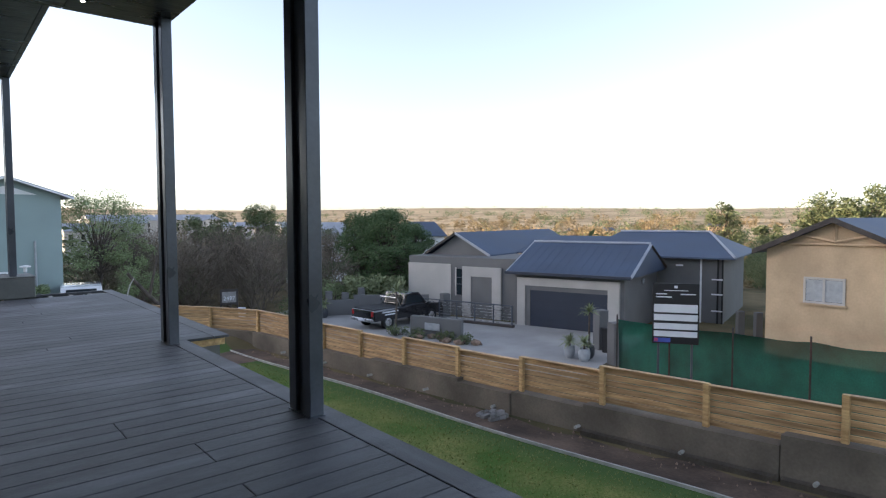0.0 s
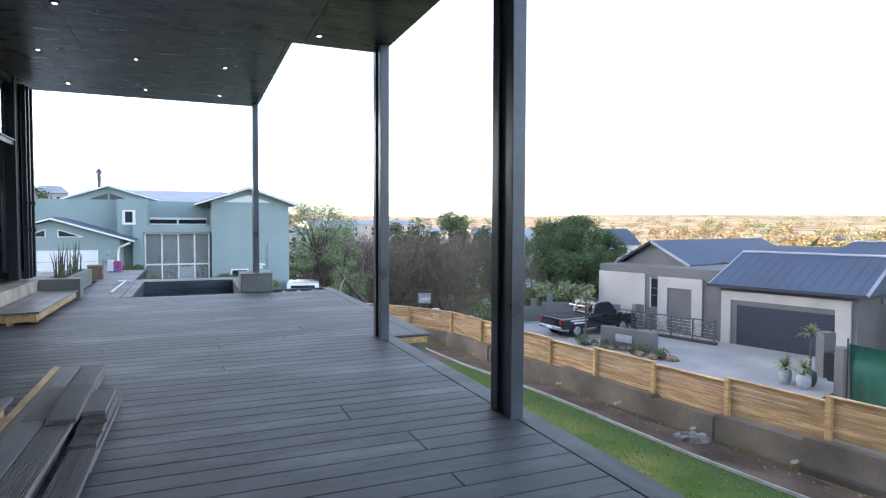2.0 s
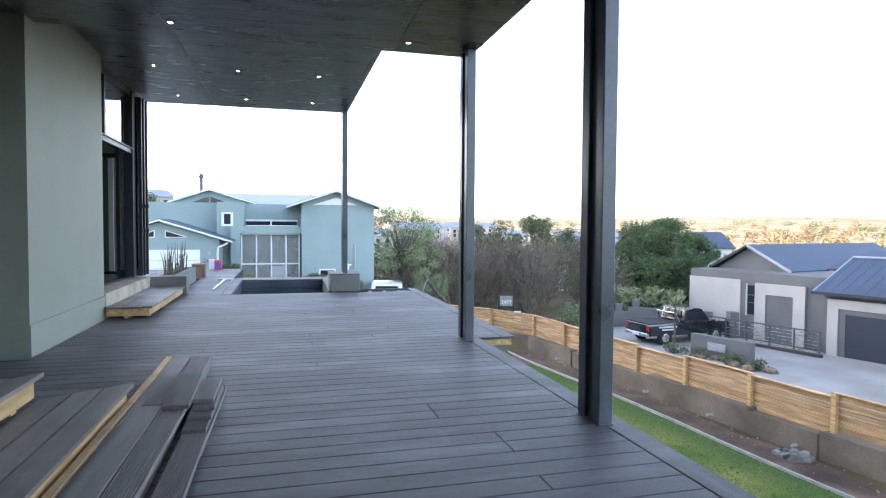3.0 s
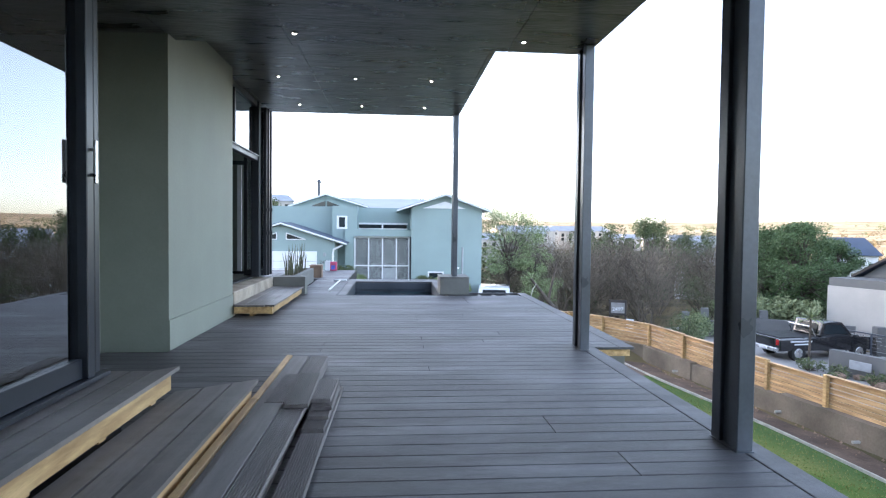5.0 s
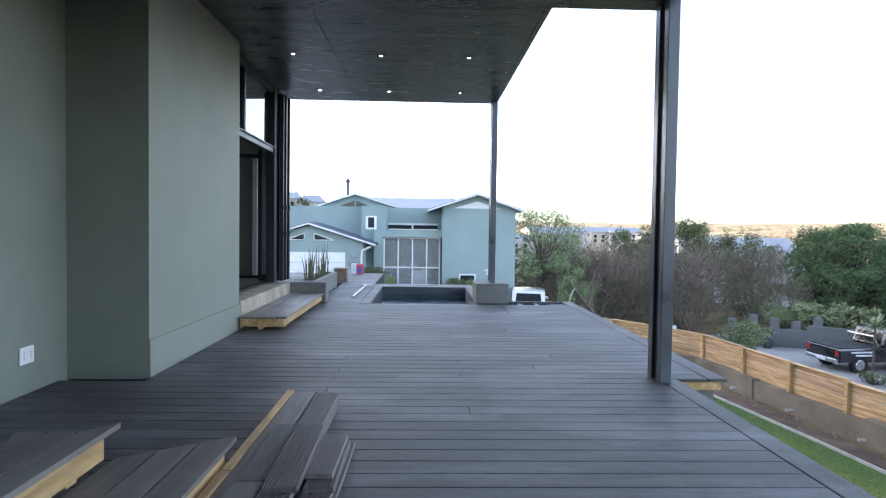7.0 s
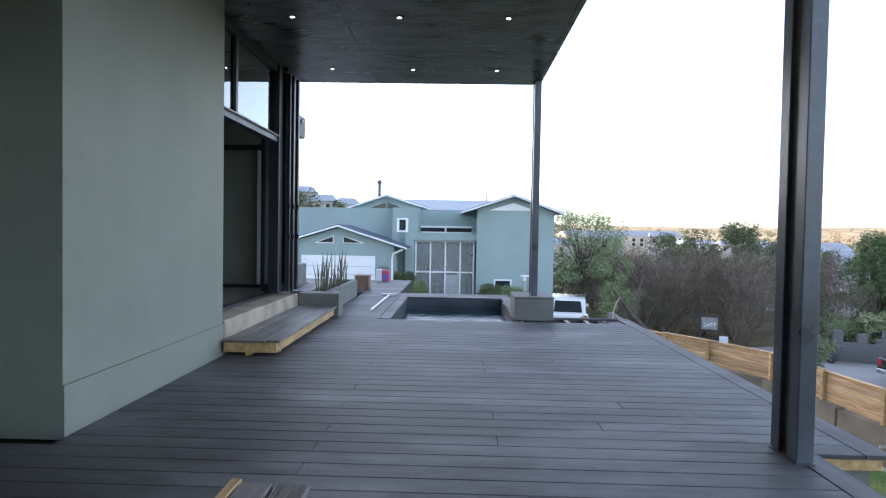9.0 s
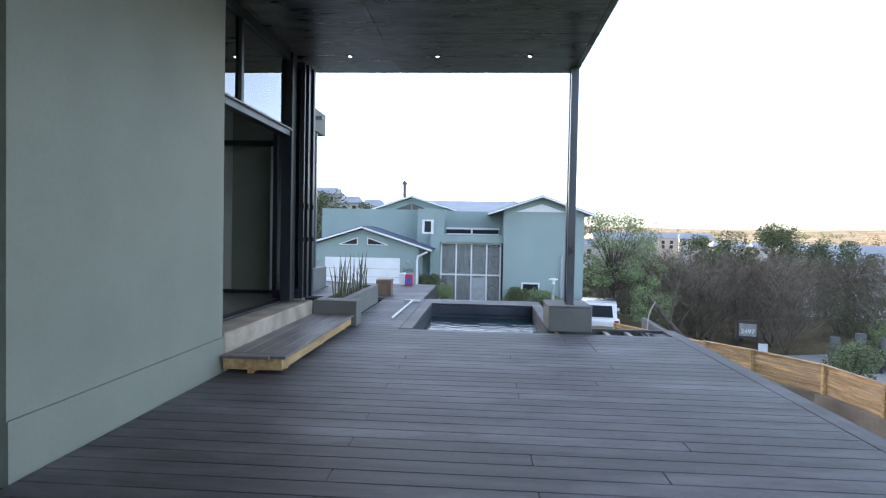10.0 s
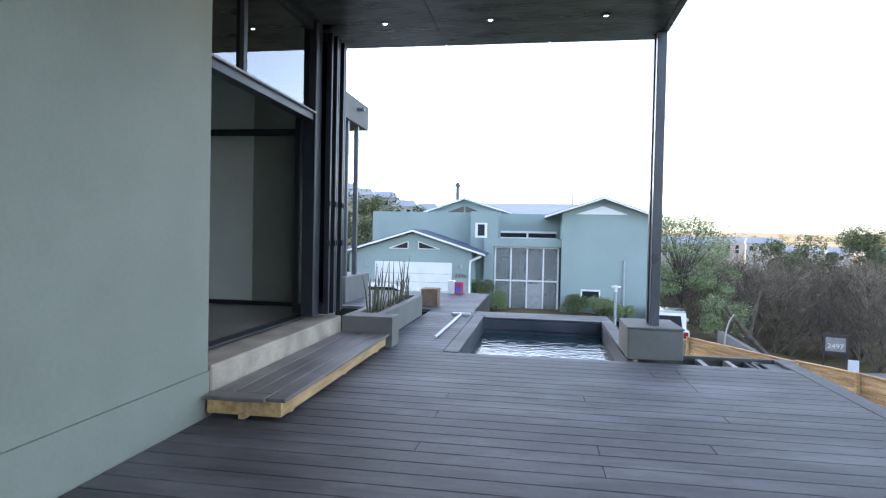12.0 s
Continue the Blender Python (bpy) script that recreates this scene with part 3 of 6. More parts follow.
# ---- loose boards ----
def offcut(x0, x1, y0, y1, z, turn, group="loose boards", ribs=True, h=0.024, mat="deck_new", label="grooved grey composite board lying in a loose pile on the deck"):
    """A loose board with grooves along its top, lying at height z."""
    cx, cy = (x0 + x1) / 2, (y0 + y1) / 2
    w, ln = x1 - x0, y1 - y0
    if ribs:
        k, g = 11, 0.006
        prof = [(-w / 2, 0), (w / 2, 0)]
        for i in range(k):
            b1 = w / 2 - (i + 0.22) * w / k
            b0 = w / 2 - (i + 0.78) * w / k
            prof += [(b1 + 0.0012, h - g), (b1, h), (b0, h), (b0 - 0.0012, h - g)]
        bm = prism(bmesh.new(), prof, -ln / 2, ln / 2)
    else:
        bm = box(bmesh.new(), -w / 2, w / 2, -ln / 2, ln / 2, 0, h, 0.004)
    ob = part("loose_board" if mat == "deck_new" else "timber_batten", bm, mat)
    ob.matrix_world = pose(cx, cy, z, 0, 0, turn)
    return tagged(ob, label, "board", group)


PL = "loose boards"
pine_l = "raw yellow pine batten lying beside the loose boards"
offcut(-1.092, -1.046, -0.3, 2.62, 0.001, 0.0, "battens", False, 0.105, "pine", pine_l)
offcut(-1.096, -1.05, 2.64, 3.96, 0.001, 0.3, "battens", False, 0.10, "pine", pine_l)
for k in range(4):
    offcut(-1.04, -0.905, 0.6, 3.93 - 0.012 * (k % 2), 0.001 + 0.025 * k, 0.15 * (k % 2), ribs=False)
    offcut(-0.893, -0.755, 0.8, 3.92 - 0.015 * (k % 3), 0.001 + 0.025 * k, -0.15 * (k % 2))
offcut(-0.978, -0.846, 2.47, 3.19, 0.102, 0.6)
offcut(-0.992, -0.862, -0.2, 2.46, 0.102, -0.3, ribs=False)
offcut(-0.856, -0.722, -0.2, 2.44, 0.102, -0.3)
offcut(-0.846, -0.705, 2.34, 3.10, 0.128, 1.5)
offcut(-0.70, -0.57, 1.9, 3.22, 0.001, -0.6)
offcut(-0.705, -0.572, 0.5, 2.13, 0.026, 0.0)
for k, (y0, y1) in enumerate(((2.20, 3.14), (2.36, 3.08), (2.46, 3.03), (2.54, 3.04))):
    offcut(-0.712 + 0.006 * (k % 3), -0.584 + 0.006 * (k % 3), y0, y1, 0.026 + 0.025 * k, -0.5 + 0.5 * (k % 3))

# ---- block, far column, planter, pool ----
plinth_box = structure(new("plinth_far"), "grey plastered block carrying the far post", "plinth")
bpart("plinth_body", (0.63, 1.155, 9.52, 10.2, 0.0, 0.30), "plinth", plinth_box, bevel=0.008)
bpart("plinth_cap", (0.622, 1.163, 9.512, 10.208, 0.302, 0.322), "plinth", plinth_box, bevel=0.006)
steel_column(0.905, 9.80, 0.322, 3.262)

pool = structure(new("pool"), "small dark plunge pool sunk in the deck", "pool")
PX0, PX1, PY0, PY1 = -1.04, 0.64, 9.44, 12.17
for dims in ((PX0 - 0.06, PX0, PY0, PY1, -1.4, -0.03), (PX1, PX1 + 0.06, PY0, PY1, -1.4, -0.03), (PX0 - 0.06, PX1 + 0.06, PY1, PY1 + 0.06, -1.4, -0.03), (PX0 - 0.06, PX1 + 0.06, PY0 - 0.06, PY0, -1.4, -0.03), (PX0, PX1, PY0, PY1, -1.45, -1.4)):
    bpart("pool_side", dims, "poolwall", pool)
for dims, mt in (((PX0 - 0.16, PX0 - 0.005, PY0 - 0.01, PY1 + 0.165, -0.024, 0.002), "deck_long"), ((PX1 + 0.005, PX1 + 0.16, PY0 + 0.8, PY1 + 0.165, -0.024, 0.002), "deck_long"), ((PX0, PX1, PY1 + 0.005, PY1 + 0.16, -0.024, 0.002), "deck")):
    bpart("coping_board", dims, mt, pool, bevel=0.003)
for k in range(2):
    bpart("riser_board", (PX0 + 0.001, PX1 - 0.001, PY1 - 0.025, PY1 - 0.003, -0.17 - 0.15 * k, -0.03 - 0.15 * k), "steel", pool)


def water_material():
    m = bpy.data.materials.new("pool_water")
    m.use_nodes = True
    n, l = m.node_tree.nodes, m.node_tree.links
    b = n["Principled BSDF"]
    b.inputs["Base Color"].default_value = (0.01, 0.036, 0.046, 1)
    b.inputs["Roughness"].default_value = 0.03
    b.inputs["IOR"].default_value = 1.45
    b.inputs["Specular IOR Level"].default_value = 1.0
    co, t = n.new("ShaderNodeTexCoord"), n.new("ShaderNodeTexNoise")
    mp = n.new("ShaderNodeMapping")
    mp.inputs["Scale"].default_value = (1, 1.6, 1)
    l.new(co.outputs["Object"], mp.inputs["Vector"])
    l.new(mp.outputs[0], t.inputs["Vector"])
    t.inputs["Scale"].default_value, t.inputs["Detail"].default_value = 7.0, 1.5
    bp = n.new("ShaderNodeBump")
    bp.inputs["Strength"].default_value, bp.inputs["Distance"].default_value = 0.55, 0.03
    l.new(t.outputs["Fac"], bp.inputs["Height"])
    l.new(bp.outputs[0], b.inputs["Normal"])
    return m


M["water"] = water_material()
structure(bpart("water", (PX0 + 0.001, PX1 - 0.001, PY0, PY1 - 0.026, -0.8, -0.22), "water"), "dark rippled pool water reflecting the bright sky", "water")

# ---- planter, portico, pole and small things by the pool ----
planter = structure(new("planter"), "low grey plastered planter with upright reeds", "planter")
for dims in ((-2.30, -1.75, 9.47, 9.78, 0.0, 0.318), (-2.30, -2.22, 9.785, 12.0, 0.0, 0.315), (-2.04, -1.95, 9.785, 12.0, 0.0, 0.30), (-2.30, -1.95, 12.005, 12.1, 0.0, 0.30)):
    bpart("planter_side", dims, "plinth", planter, bevel=0.005)
bpart("soil", (-2.22, -2.04, 9.79, 12.0, 0.0, 0.26), "soil", planter)
rng = random.Random(11)
for k in range(34):
    x0, y0 = rng.uniform(-2.2, -2.06), rng.uniform(10.0, 11.9)
    h = rng.uniform(0.25, 0.62)
    bm = bmesh.new()
    lean = Vector((rng.uniform(-0.07, 0.07), rng.uniform(-0.07, 0.07), 0))
    tube(bm, (0, 0, 0), Vector((0, 0, h * 0.6)) + lean * 0.4, 0.011, 0.009, 5)
    tube(bm, Vector((0, 0, h * 0.6)) + lean * 0.4, Vector((0, 0, h)) + lean, 0.009, 0.002, 5)
    r = part("reed", bm, "reed")
    r.location = (x0, y0, 0.258)
    tagged(r, "upright grey-green reed growing in the planter", "plant", "planter reeds")

port = structure(new("portico"), "plastered roof beam of the entrance portico on slim posts", "portico")
bpart("beam", (-3.95, -3.58, 11.7, 14.65, 3.18, 3.63), "plinth", port, bevel=0.01)
bpart("roof_slab", (-5.6, -3.96, 11.75, 14.6, 3.4, 3.6), "plinth", port)
bpart("spout", (-3.575, -3.45, 13.9, 14.0, 3.42, 3.47), "steel", port)
for y in (13.55, 14.12):
    bpart("post", (-3.70, -3.62, y, y + 0.08, 0.43, 3.18), "steel", port, bevel=0.004)
bpart("plinth_body", (-4.05, -3.55, 13.35, 14.75, -0.2, 0.43), "plinth", port, bevel=0.008)

pole = thing("pool_pole", pose(-1.41, 10.14, 0.02, 0, 0, 0), "white aluminium pool brush pole lying on the deck", "pool brush")
part("shaft", tube(bmesh.new(), (0, 0, 0), (0.02, 2.1, 0.0), 0.017), "white", pole)
part("brush_head", box(bmesh.new(), -0.12, 0.16, 2.1, 2.16, -0.018, 0.02, 0.006), "white", pole)
chlor = thing("chlorine_floater", pose(-0.86, 11.6, -0.33), "small pale floating chlorinator on the pool water", "pool float")
part("float", lathe(bmesh.new(), ((0.03, -0.05), (0.05, 0.0), (0.05, 0.05), (0.035, 0.06), (0.035, 0.10), (0.01, 0.11))), "palepot", chlor)
crate = thing("wooden_box", pose(-2.05, 13.35, -0.02), "square brown wooden planter box", "box")
part("box_side", box(bmesh.new(), -0.14, 0.14, -0.14, 0.14, 0, 0.29, 0.008), "rock", crate)
part("box_rim", box(bmesh.new(), -0.15, 0.15, -0.15, 0.15, 0.291, 0.315, 0.006), "rock", crate)
structure(bpart("terrace", (-4.1, -1.25, 12.74, 15.9, -2.6, -0.03), "gap"), "dark base below the decking beyond the pool", "terrace")
bag = thing("shopping_bag", pose(-2.0, 15.6, 0.0) @ Matrix.Scale(0.75, 4), "white box with red and blue print on the terrace", "bag")
part("bag_body", box(bmesh.new(), -0.12, 0.06, -0.1, 0.1, 0, 0.36, 0.01), "sheet", bag)
M["print_red"] = material("red_print", (0.5, 0.08, 0.16), 0.6)
M["print_blue"] = material("blue_print", (0.08, 0.12, 0.5), 0.6)
part("printed_side", box(bmesh.new(), 0.062, 0.30, -0.1, 0.1, 0, 0.33, 0.01), "print_red", bag)
part("printed_patch", box(bmesh.new(), 0.10, 0.24, -0.106, -0.101, 0.05, 0.2), "print_blue", bag)

# ---- lawn edge, bed, retaining wall and fence ----
def strip(name, pts, width, z0, z1, mat, label, cat):
    """A low band following a line of (x, y) points."""
    bm = bmesh.new()
    rows = []
    for i, (x, y) in enumerate(pts):
        rows.append([bm.verts.new(p) for p in ((x, y, z0), (x, y, z1), (x + width, y, z1), (x + width, y, z0))])
    for a, b_ in zip(rows, rows[1:]):
        for k in range(3):
            bm.faces.new((a[k], a[k + 1], b_[k + 1], b_[k]))
    bmesh.ops.recalc_face_normals(bm, faces=bm.faces[:])
    return structure(part(name, bm, mat), label, cat)


edge = [(8.0 - 0.113 * y + 0.06 * math.sin(y * 0.8), y) for y in np.arange(-9, 15.6, 0.6)]
strip("lawn_edging", edge, 0.035, -2.6, -2.50, "kerb", "thin pale cement edging along the lawn", "edging")
bm = bmesh.new()
rows = []
for x, y in edge:
    fx = fence_x(y)
    rows.append([bm.verts.new((x + 0.035 + (fx - x - 0.035) * k / 3, y, -2.50 - 0.07 * k / 3 + 0.02 * noise.noise((x + k, y * 1.7, 0)))) for k in range(4)])
for a, b_ in zip(rows, rows[1:]):
    for k in range(3):
        bm.faces.new((a[k], a[k + 1], b_[k + 1], b_[k]))
structure(part("flower_bed", bm, "soil"), "bare brown soil bed with stones below the fence", "soil")

bm = bmesh.new()
rows = [[bm.verts.new((2.3 + 4.12 * i / 8, y, -2.535 + 0.02 * noise.noise((i * 1.3, y * 1.7, 4)))) for i in range(9)] for y in np.linspace(13.7, 15.75, 6)]
for a, b_ in zip(rows, rows[1:]):
    for k in range(8):
        bm.faces.new((a[k], a[k + 1], b_[k + 1], b_[k]))
structure(part("flower_bed", bm, "soil"), "bare dark soil at the end of the lawn", "soil")

retain = structure(new("retaining_wall"), "weathered grey cement retaining wall in stepped lengths", "wall")
for y0, y1, top in ((-9, 1.95, -1.87), (1.95, 4.92, -2.03), (4.92, 6.4, -2.1), (6.4, 7.7, -2.14), (7.7, 10.35, -2.08), (10.35, 13.2, -2.14), (13.2, 15.45, -2.1)):
    bm = bmesh.new()
    off = 0.03 * (int(y1 * 3) % 3)
    lo = [(fence_x(y0) - 0.12 - off, y0 + 0.01), (fence_x(y1) - 0.12 - off, y1 - 0.01), (fence_x(y1) + 0.12, y1 - 0.01), (fence_x(y0) + 0.12, y0 + 0.01)]
    b0 = [bm.verts.new((x, y, -3.6)) for x, y in lo]
    b1 = [bm.verts.new((x, y, top)) for x, y in lo]
    bm.faces.new(b1)
    for i in range(4):
        bm.faces.new((b0[i], b0[(i + 1) % 4], b1[(i + 1) % 4], b1[i]))
    bmesh.ops.recalc_face_normals(bm, faces=bm.faces[:])
    part("wall_length", bm, "cement", retain)

for a, b_ in (((7.1, 15.55), (5.5, 18.1)), ((5.5, 18.1), (3.85, 21.1))):
    ln = math.dist(a, b_)
    ob = part("wall_length", box(bmesh.new(), 0, ln, -0.1, 0.12, -3.2, -2.1, 0.01), "cement", retain)
    ob.matrix_world = pose(a[0], a[1], 0, 0, 0, math.degrees(math.atan2(b_[1] - a[1], b_[0] - a[0])))
for y0, y1 in ((2.0, 4.9), (-2.0, 1.9)):
    bm = bmesh.new()
    rows = [[bm.verts.new((fence_x(y) - d, y, z)) for d, z in ((0.30, -2.7), (0.27, -2.47), (0.17, -2.45))] for y in (y0, y1)]
    for k in range(2):
        bm.faces.new((rows[0][k], rows[0][k + 1], rows[1][k + 1], rows[1][k]))
    bmesh.ops.solidify(bm, geom=bm.faces[:], thickness=0.03)
    part("footing", bm, "cement", retain)

M["pine_h"] = material("sawn_pine_slats", (0.51, 0.335, 0.17), 0.6, 0.25, 2.0, 26, 0.2, stretch=(1, 1, 12), rand=0.22, second=(0.31, 0.18, 0.08))
fence = structure(new("fence"), "new yellow pine slat fence on top of the retaining wall", "fence")


def fence_run(points, levels, slats=6, top_h=0.64, last=True):
    """Posts at the (x, y) points, level panels of slats between them at their own heights, a cap on each."""
    for i, (x, y) in enumerate(points if last else points[:-1]):
        z = max(levels[max(0, i - 1)], levels[min(i, len(levels) - 1)])
        part("post", box(bmesh.new(), x - 0.035, x + 0.035, y - 0.045, y + 0.045, z - top_h - 0.06, z + 0.005, 0.004), "pine", fence)
    for (xa, ya), (xb, yb), zt in zip(points, points[1:], levels):
        a, b_ = Vector((xa, ya, 0)), Vector((xb, yb, 0))
        ln = (b_ - a).length
        ang = math.degrees(math.atan2(yb - ya, xb - xa))
        pitch = (top_h - 0.03) / slats
        for k in range(slats):
            ob = part("slat", box(bmesh.new(), 0.005, ln - 0.005, 0.036, 0.057, 0, pitch - 0.013, 0.003), "pine_h", fence)
            ob.matrix_world = pose(xa, ya, zt - 0.03 - (k + 1) * pitch + 0.005, 0, 0, ang)
        ob = part("cap", box(bmesh.new(), -0.02, ln - 0.03, -0.03, 0.062, 0, 0.022, 0.003), "pine_h", fence)
        ob.matrix_world = pose(xa, ya, zt - 0.02, 0, 0, ang)


posts_y = (15.4, 13.75, 12.26, 10.82, 9.36, 7.82, 6.28, 4.67, 3.0, 1.25, -0.4, -2.0, -3.6)
levels = (-1.47, -1.49, -1.50, -1.54, -1.47, -1.51, -1.44, -1.36, -1.38, -1.21, -1.21, -1.21)
fence_run([(fence_x(y), y) for y in posts_y], levels)
fence_run([(3.9, 21.0), (5.55, 18.0), (6.3, 16.95), (fence_x(15.4), 15.4)], (-1.5, -1.47, -1.47), last=False)
rng = random.Random(3)
for k in range(11):
    ob = part("cement_block", box(bmesh.new(), -0.11, 0.11, -0.05, 0.05, 0, 0.075, 0.006), "block")
    ob.matrix_world = pose(7.72 + 0.13 * (k % 3) + rng.uniform(-0.03, 0.03), 6.35 + 0.17 * ((k // 3) % 3) + rng.uniform(-0.04, 0.04), -2.545 + (0.077 if k > 8 else 0), 0, 0, rng.uniform(-30, 40))
    tagged(ob, "grey cement block heaped on the soil bed", "block", "heap of cement blocks")
for k in range(10):
    y = -2 + 1.75 * k
    st = part("weep_pipe", tube(bmesh.new(), (-0.14, 0, 0), (0.05, 0, 0), 0.03), "kerb")
    st.location = (fence_x(y) - 0.13, y, -2.44)
    tagged(st, "short pale drain pipe in the retaining wall", "pipe", "weep pipes")
vs, fs = [], []
for k in range(260):
    y = rng.uniform(-2, 15)
    x = rng.uniform(fence_x(y) - 0.95, fence_x(y) - 0.2)
    s = rng.uniform(0.012, 0.045)
    b0 = len(vs)
    vs += [(x + s, y, -2.55), (x - 0.5 * s, y + 0.8 * s, -2.55), (x - 0.5 * s, y - 0.8 * s, -2.55), (x, y, -2.54 + s)]
    fs += [(b0, b0 + 1, b0 + 3), (b0 + 1, b0 + 2, b0 + 3), (b0 + 2, b0, b0 + 3)]
tagged(soup("soil_stones", vs, fs, "rock"), "small stones scattered on the soil bed", "stones", kind="stuff")
vs, fs = [], []
for k in range(26000):
    y = rng.uniform(-1.0, 13.6)
    x = rng.uniform(2.2, 7.95 - 0.113 * y)
    h, a = rng.uniform(0.012, 0.035), rng.uniform(0, 6.28)
    dx, dy = 0.011 * math.cos(a), 0.011 * math.sin(a)
    b0 = len(vs)
    vs += [(x - dx, y - dy, -2.555), (x + dx, y + dy, -2.555), (x + rng.uniform(-0.03, 0.03), y + rng.uniform(-0.03, 0.03), -2.55 + h)]
    fs.append((b0, b0 + 1, b0 + 2))
tagged(soup("lawn_grass", vs, fs, "grass"), "short green lawn grass with dry yellow patches", "grass", kind="stuff")


# low wall, hose and leaning dead trunk by the lower parking place
lw = structure(part("low_wall", prism(bmesh.new(), ((18.6, -2.6), (18.6, -1.72), (23.4, -1.62), (23.4, -2.6)), 5.35, 5.5, "x"), "greyhouse"), "low grey wall at the lower parking place", "wall")
hose = thing("garden_hose", pose(5.25, 22.0, -2.35), "pale curved hose standing against the low wall", "hose")
bm = bmesh.new()
arc = [(0.0, 0, 0.0), (-0.07, 0, 0.3), (-0.08, 0, 0.65), (-0.05, 0, 0.95), (0.02, 0, 1.2), (0.15, 0, 1.42)]
for a, b_ in zip(arc, arc[1:]):
    tube(bm, a, b_, 0.02, n=6)
part("hose_pipe", bm, "kerb", hose)
dead = thing("dead_trunk", pose(6.9, 22.6, -2.6), "leaning dark dead tree trunk among bushes", "tree trunk")
bm = bmesh.new()
tube(bm, (0, 0, 0), (-0.8, 0.2, 0.9), 0.10, 0.08)
tube(bm, (-0.8, 0.2, 0.9), (-1.5, 0.3, 1.8), 0.08, 0.05)
tube(bm, (-0.8, 0.2, 0.9), (-0.4, 0.5, 2.4), 0.06, 0.03)
part("trunk", bm, "bark", dead)

# ---- neighbouring house of pale blue-green plaster ----
def gable_roof(name, x0, x1, xa, ze, za, y0, y1, mat, parent, thick=0.10, left_e=None):
    """Two roof planes meeting at a ridge along y; eaves at x0 and x1."""
    le = ze if left_e is None else left_e
    prism(bm := bmesh.new(), ((x0, le), (xa, za), (x1, ze), (x1, ze + thick), (xa, za + thick), (x0, le + thick)), y0, y1)
    return part(name, bm, mat, parent)


teal = thing("house", pose(0, 0, 0), "pale blue-green plastered house with a white garage door and patterned screen", "house")
G0 = -2.6
prism(bm := bmesh.new(), ((-9.2, G0), (-3.35, G0), (-3.35, 0.45), (-6.08, 1.33), (-9.2, 0.35)), 30.9, 36.0)
part("garage_wall", bm, "teal", teal)
gable_roof("garage_roof", -9.45, -2.68, -6.08, 0.36, 1.42, 30.55, 37, "slate", teal, 0.06)
for xa, za, xb, zb in ((-9.45, 0.30, -6.08, 1.36), (-6.08, 1.36, -2.68, 0.30)):
    prism(bm := bmesh.new(), ((xa, za), (xb, zb), (xb, zb + 0.09), (xa, za + 0.09)), 30.50, 30.54)
    part("barge_board", bm, "white", teal)
for tri in (((-7.25, 0.56), (-6.35, 0.56), (-6.35, 0.90)), ((-5.85, 0.56), (-4.85, 0.56), (-5.85, 0.90))):
    prism(bm := bmesh.new(), tri, 30.86, 30.895)
    w = part("gable_window", bm, "darkglass", teal)
    cx, cz = sum(p[0] for p in tri) / 3, sum(p[1] for p in tri) / 3
    for a, b_ in zip(tri, tri[1:] + tri[:1]):
        part("frame", tube(bmesh.new(), (a[0], 30.86, a[1]), (b_[0], 30.86, b_[1]), 0.025, n=4), "white", w)
gd = bpart("garage_door", (-7.93, -4.26, 30.85, 30.895, G0, -0.06), "white", teal, "white sectional garage door")
for k in range(5):
    bpart("groove", (-7.9, -4.29, 30.842, 30.849, G0 + 0.4 * (k + 1), G0 + 0.4 * (k + 1) + 0.02), "kerb", gd)
for x in (-8.3, -3.85):
    bpart("wall_lamp", (x - 0.08, x + 0.08, 30.78, 30.895, -0.32, -0.12), "palepot", teal, bevel=0.02)
bm = bmesh.new()
pts = [(-2.9, 30.62, 0.28), (-3.38, 30.80, 0.05), (-3.42, 30.84, -0.2), (-3.42, 30.84, -2.5)]
for a, b_ in zip(pts, pts[1:]):
    tube(bm, a, b_, 0.05)
part("downpipe", bm, "white", teal)
bpart("upper_wall", (-8.97, -3.6, 34.0, 40.0, G0, 2.42), "teal", teal)
bpart("tower", (-3.67, -2.30, 33.0, 36.0, G0, 2.44), "teal", teal)
wf = bpart("tower_window", (-3.30, -2.96, 32.96, 32.995, 1.24, 1.80), "darkglass", teal)
for dims in ((-3.43, -3.30, 32.93, 32.995, 1.14, 1.88), (-2.96, -2.83, 32.93, 32.995, 1.14, 1.88), (-3.30, -2.96, 32.93, 32.995, 1.80, 1.88), (-3.30, -2.96, 32.93, 32.995, 1.14, 1.24)):
    bpart("frame", dims, "white", wf)
for dims in ((-2.93, -2.45, 32.5, 34.0, G0, 1.14), (0.70, 1.0, 32.5, 34.0, G0, 1.14), (-2.45, 0.70, 32.5, 34.0, 0.74, 1.14)):
    bpart("portal", dims, "teal", teal)
bpart("recess_wall", (-2.3, 0.9, 35.0, 38.0, 0.5, 2.42), "teal", teal)
bw = bpart("band_window", (-2.35, 0.55, 34.96, 34.995, 1.2, 1.42), "darkglass", teal)
for dims in ((-2.4, 0.6, 34.92, 34.99, 1.42, 1.53), (-2.4, 0.6, 34.92, 34.99, 1.13, 1.2), (-0.95, -0.85, 34.92, 34.955, 1.2, 1.42)):
    bpart("frame", dims, "white", bw)


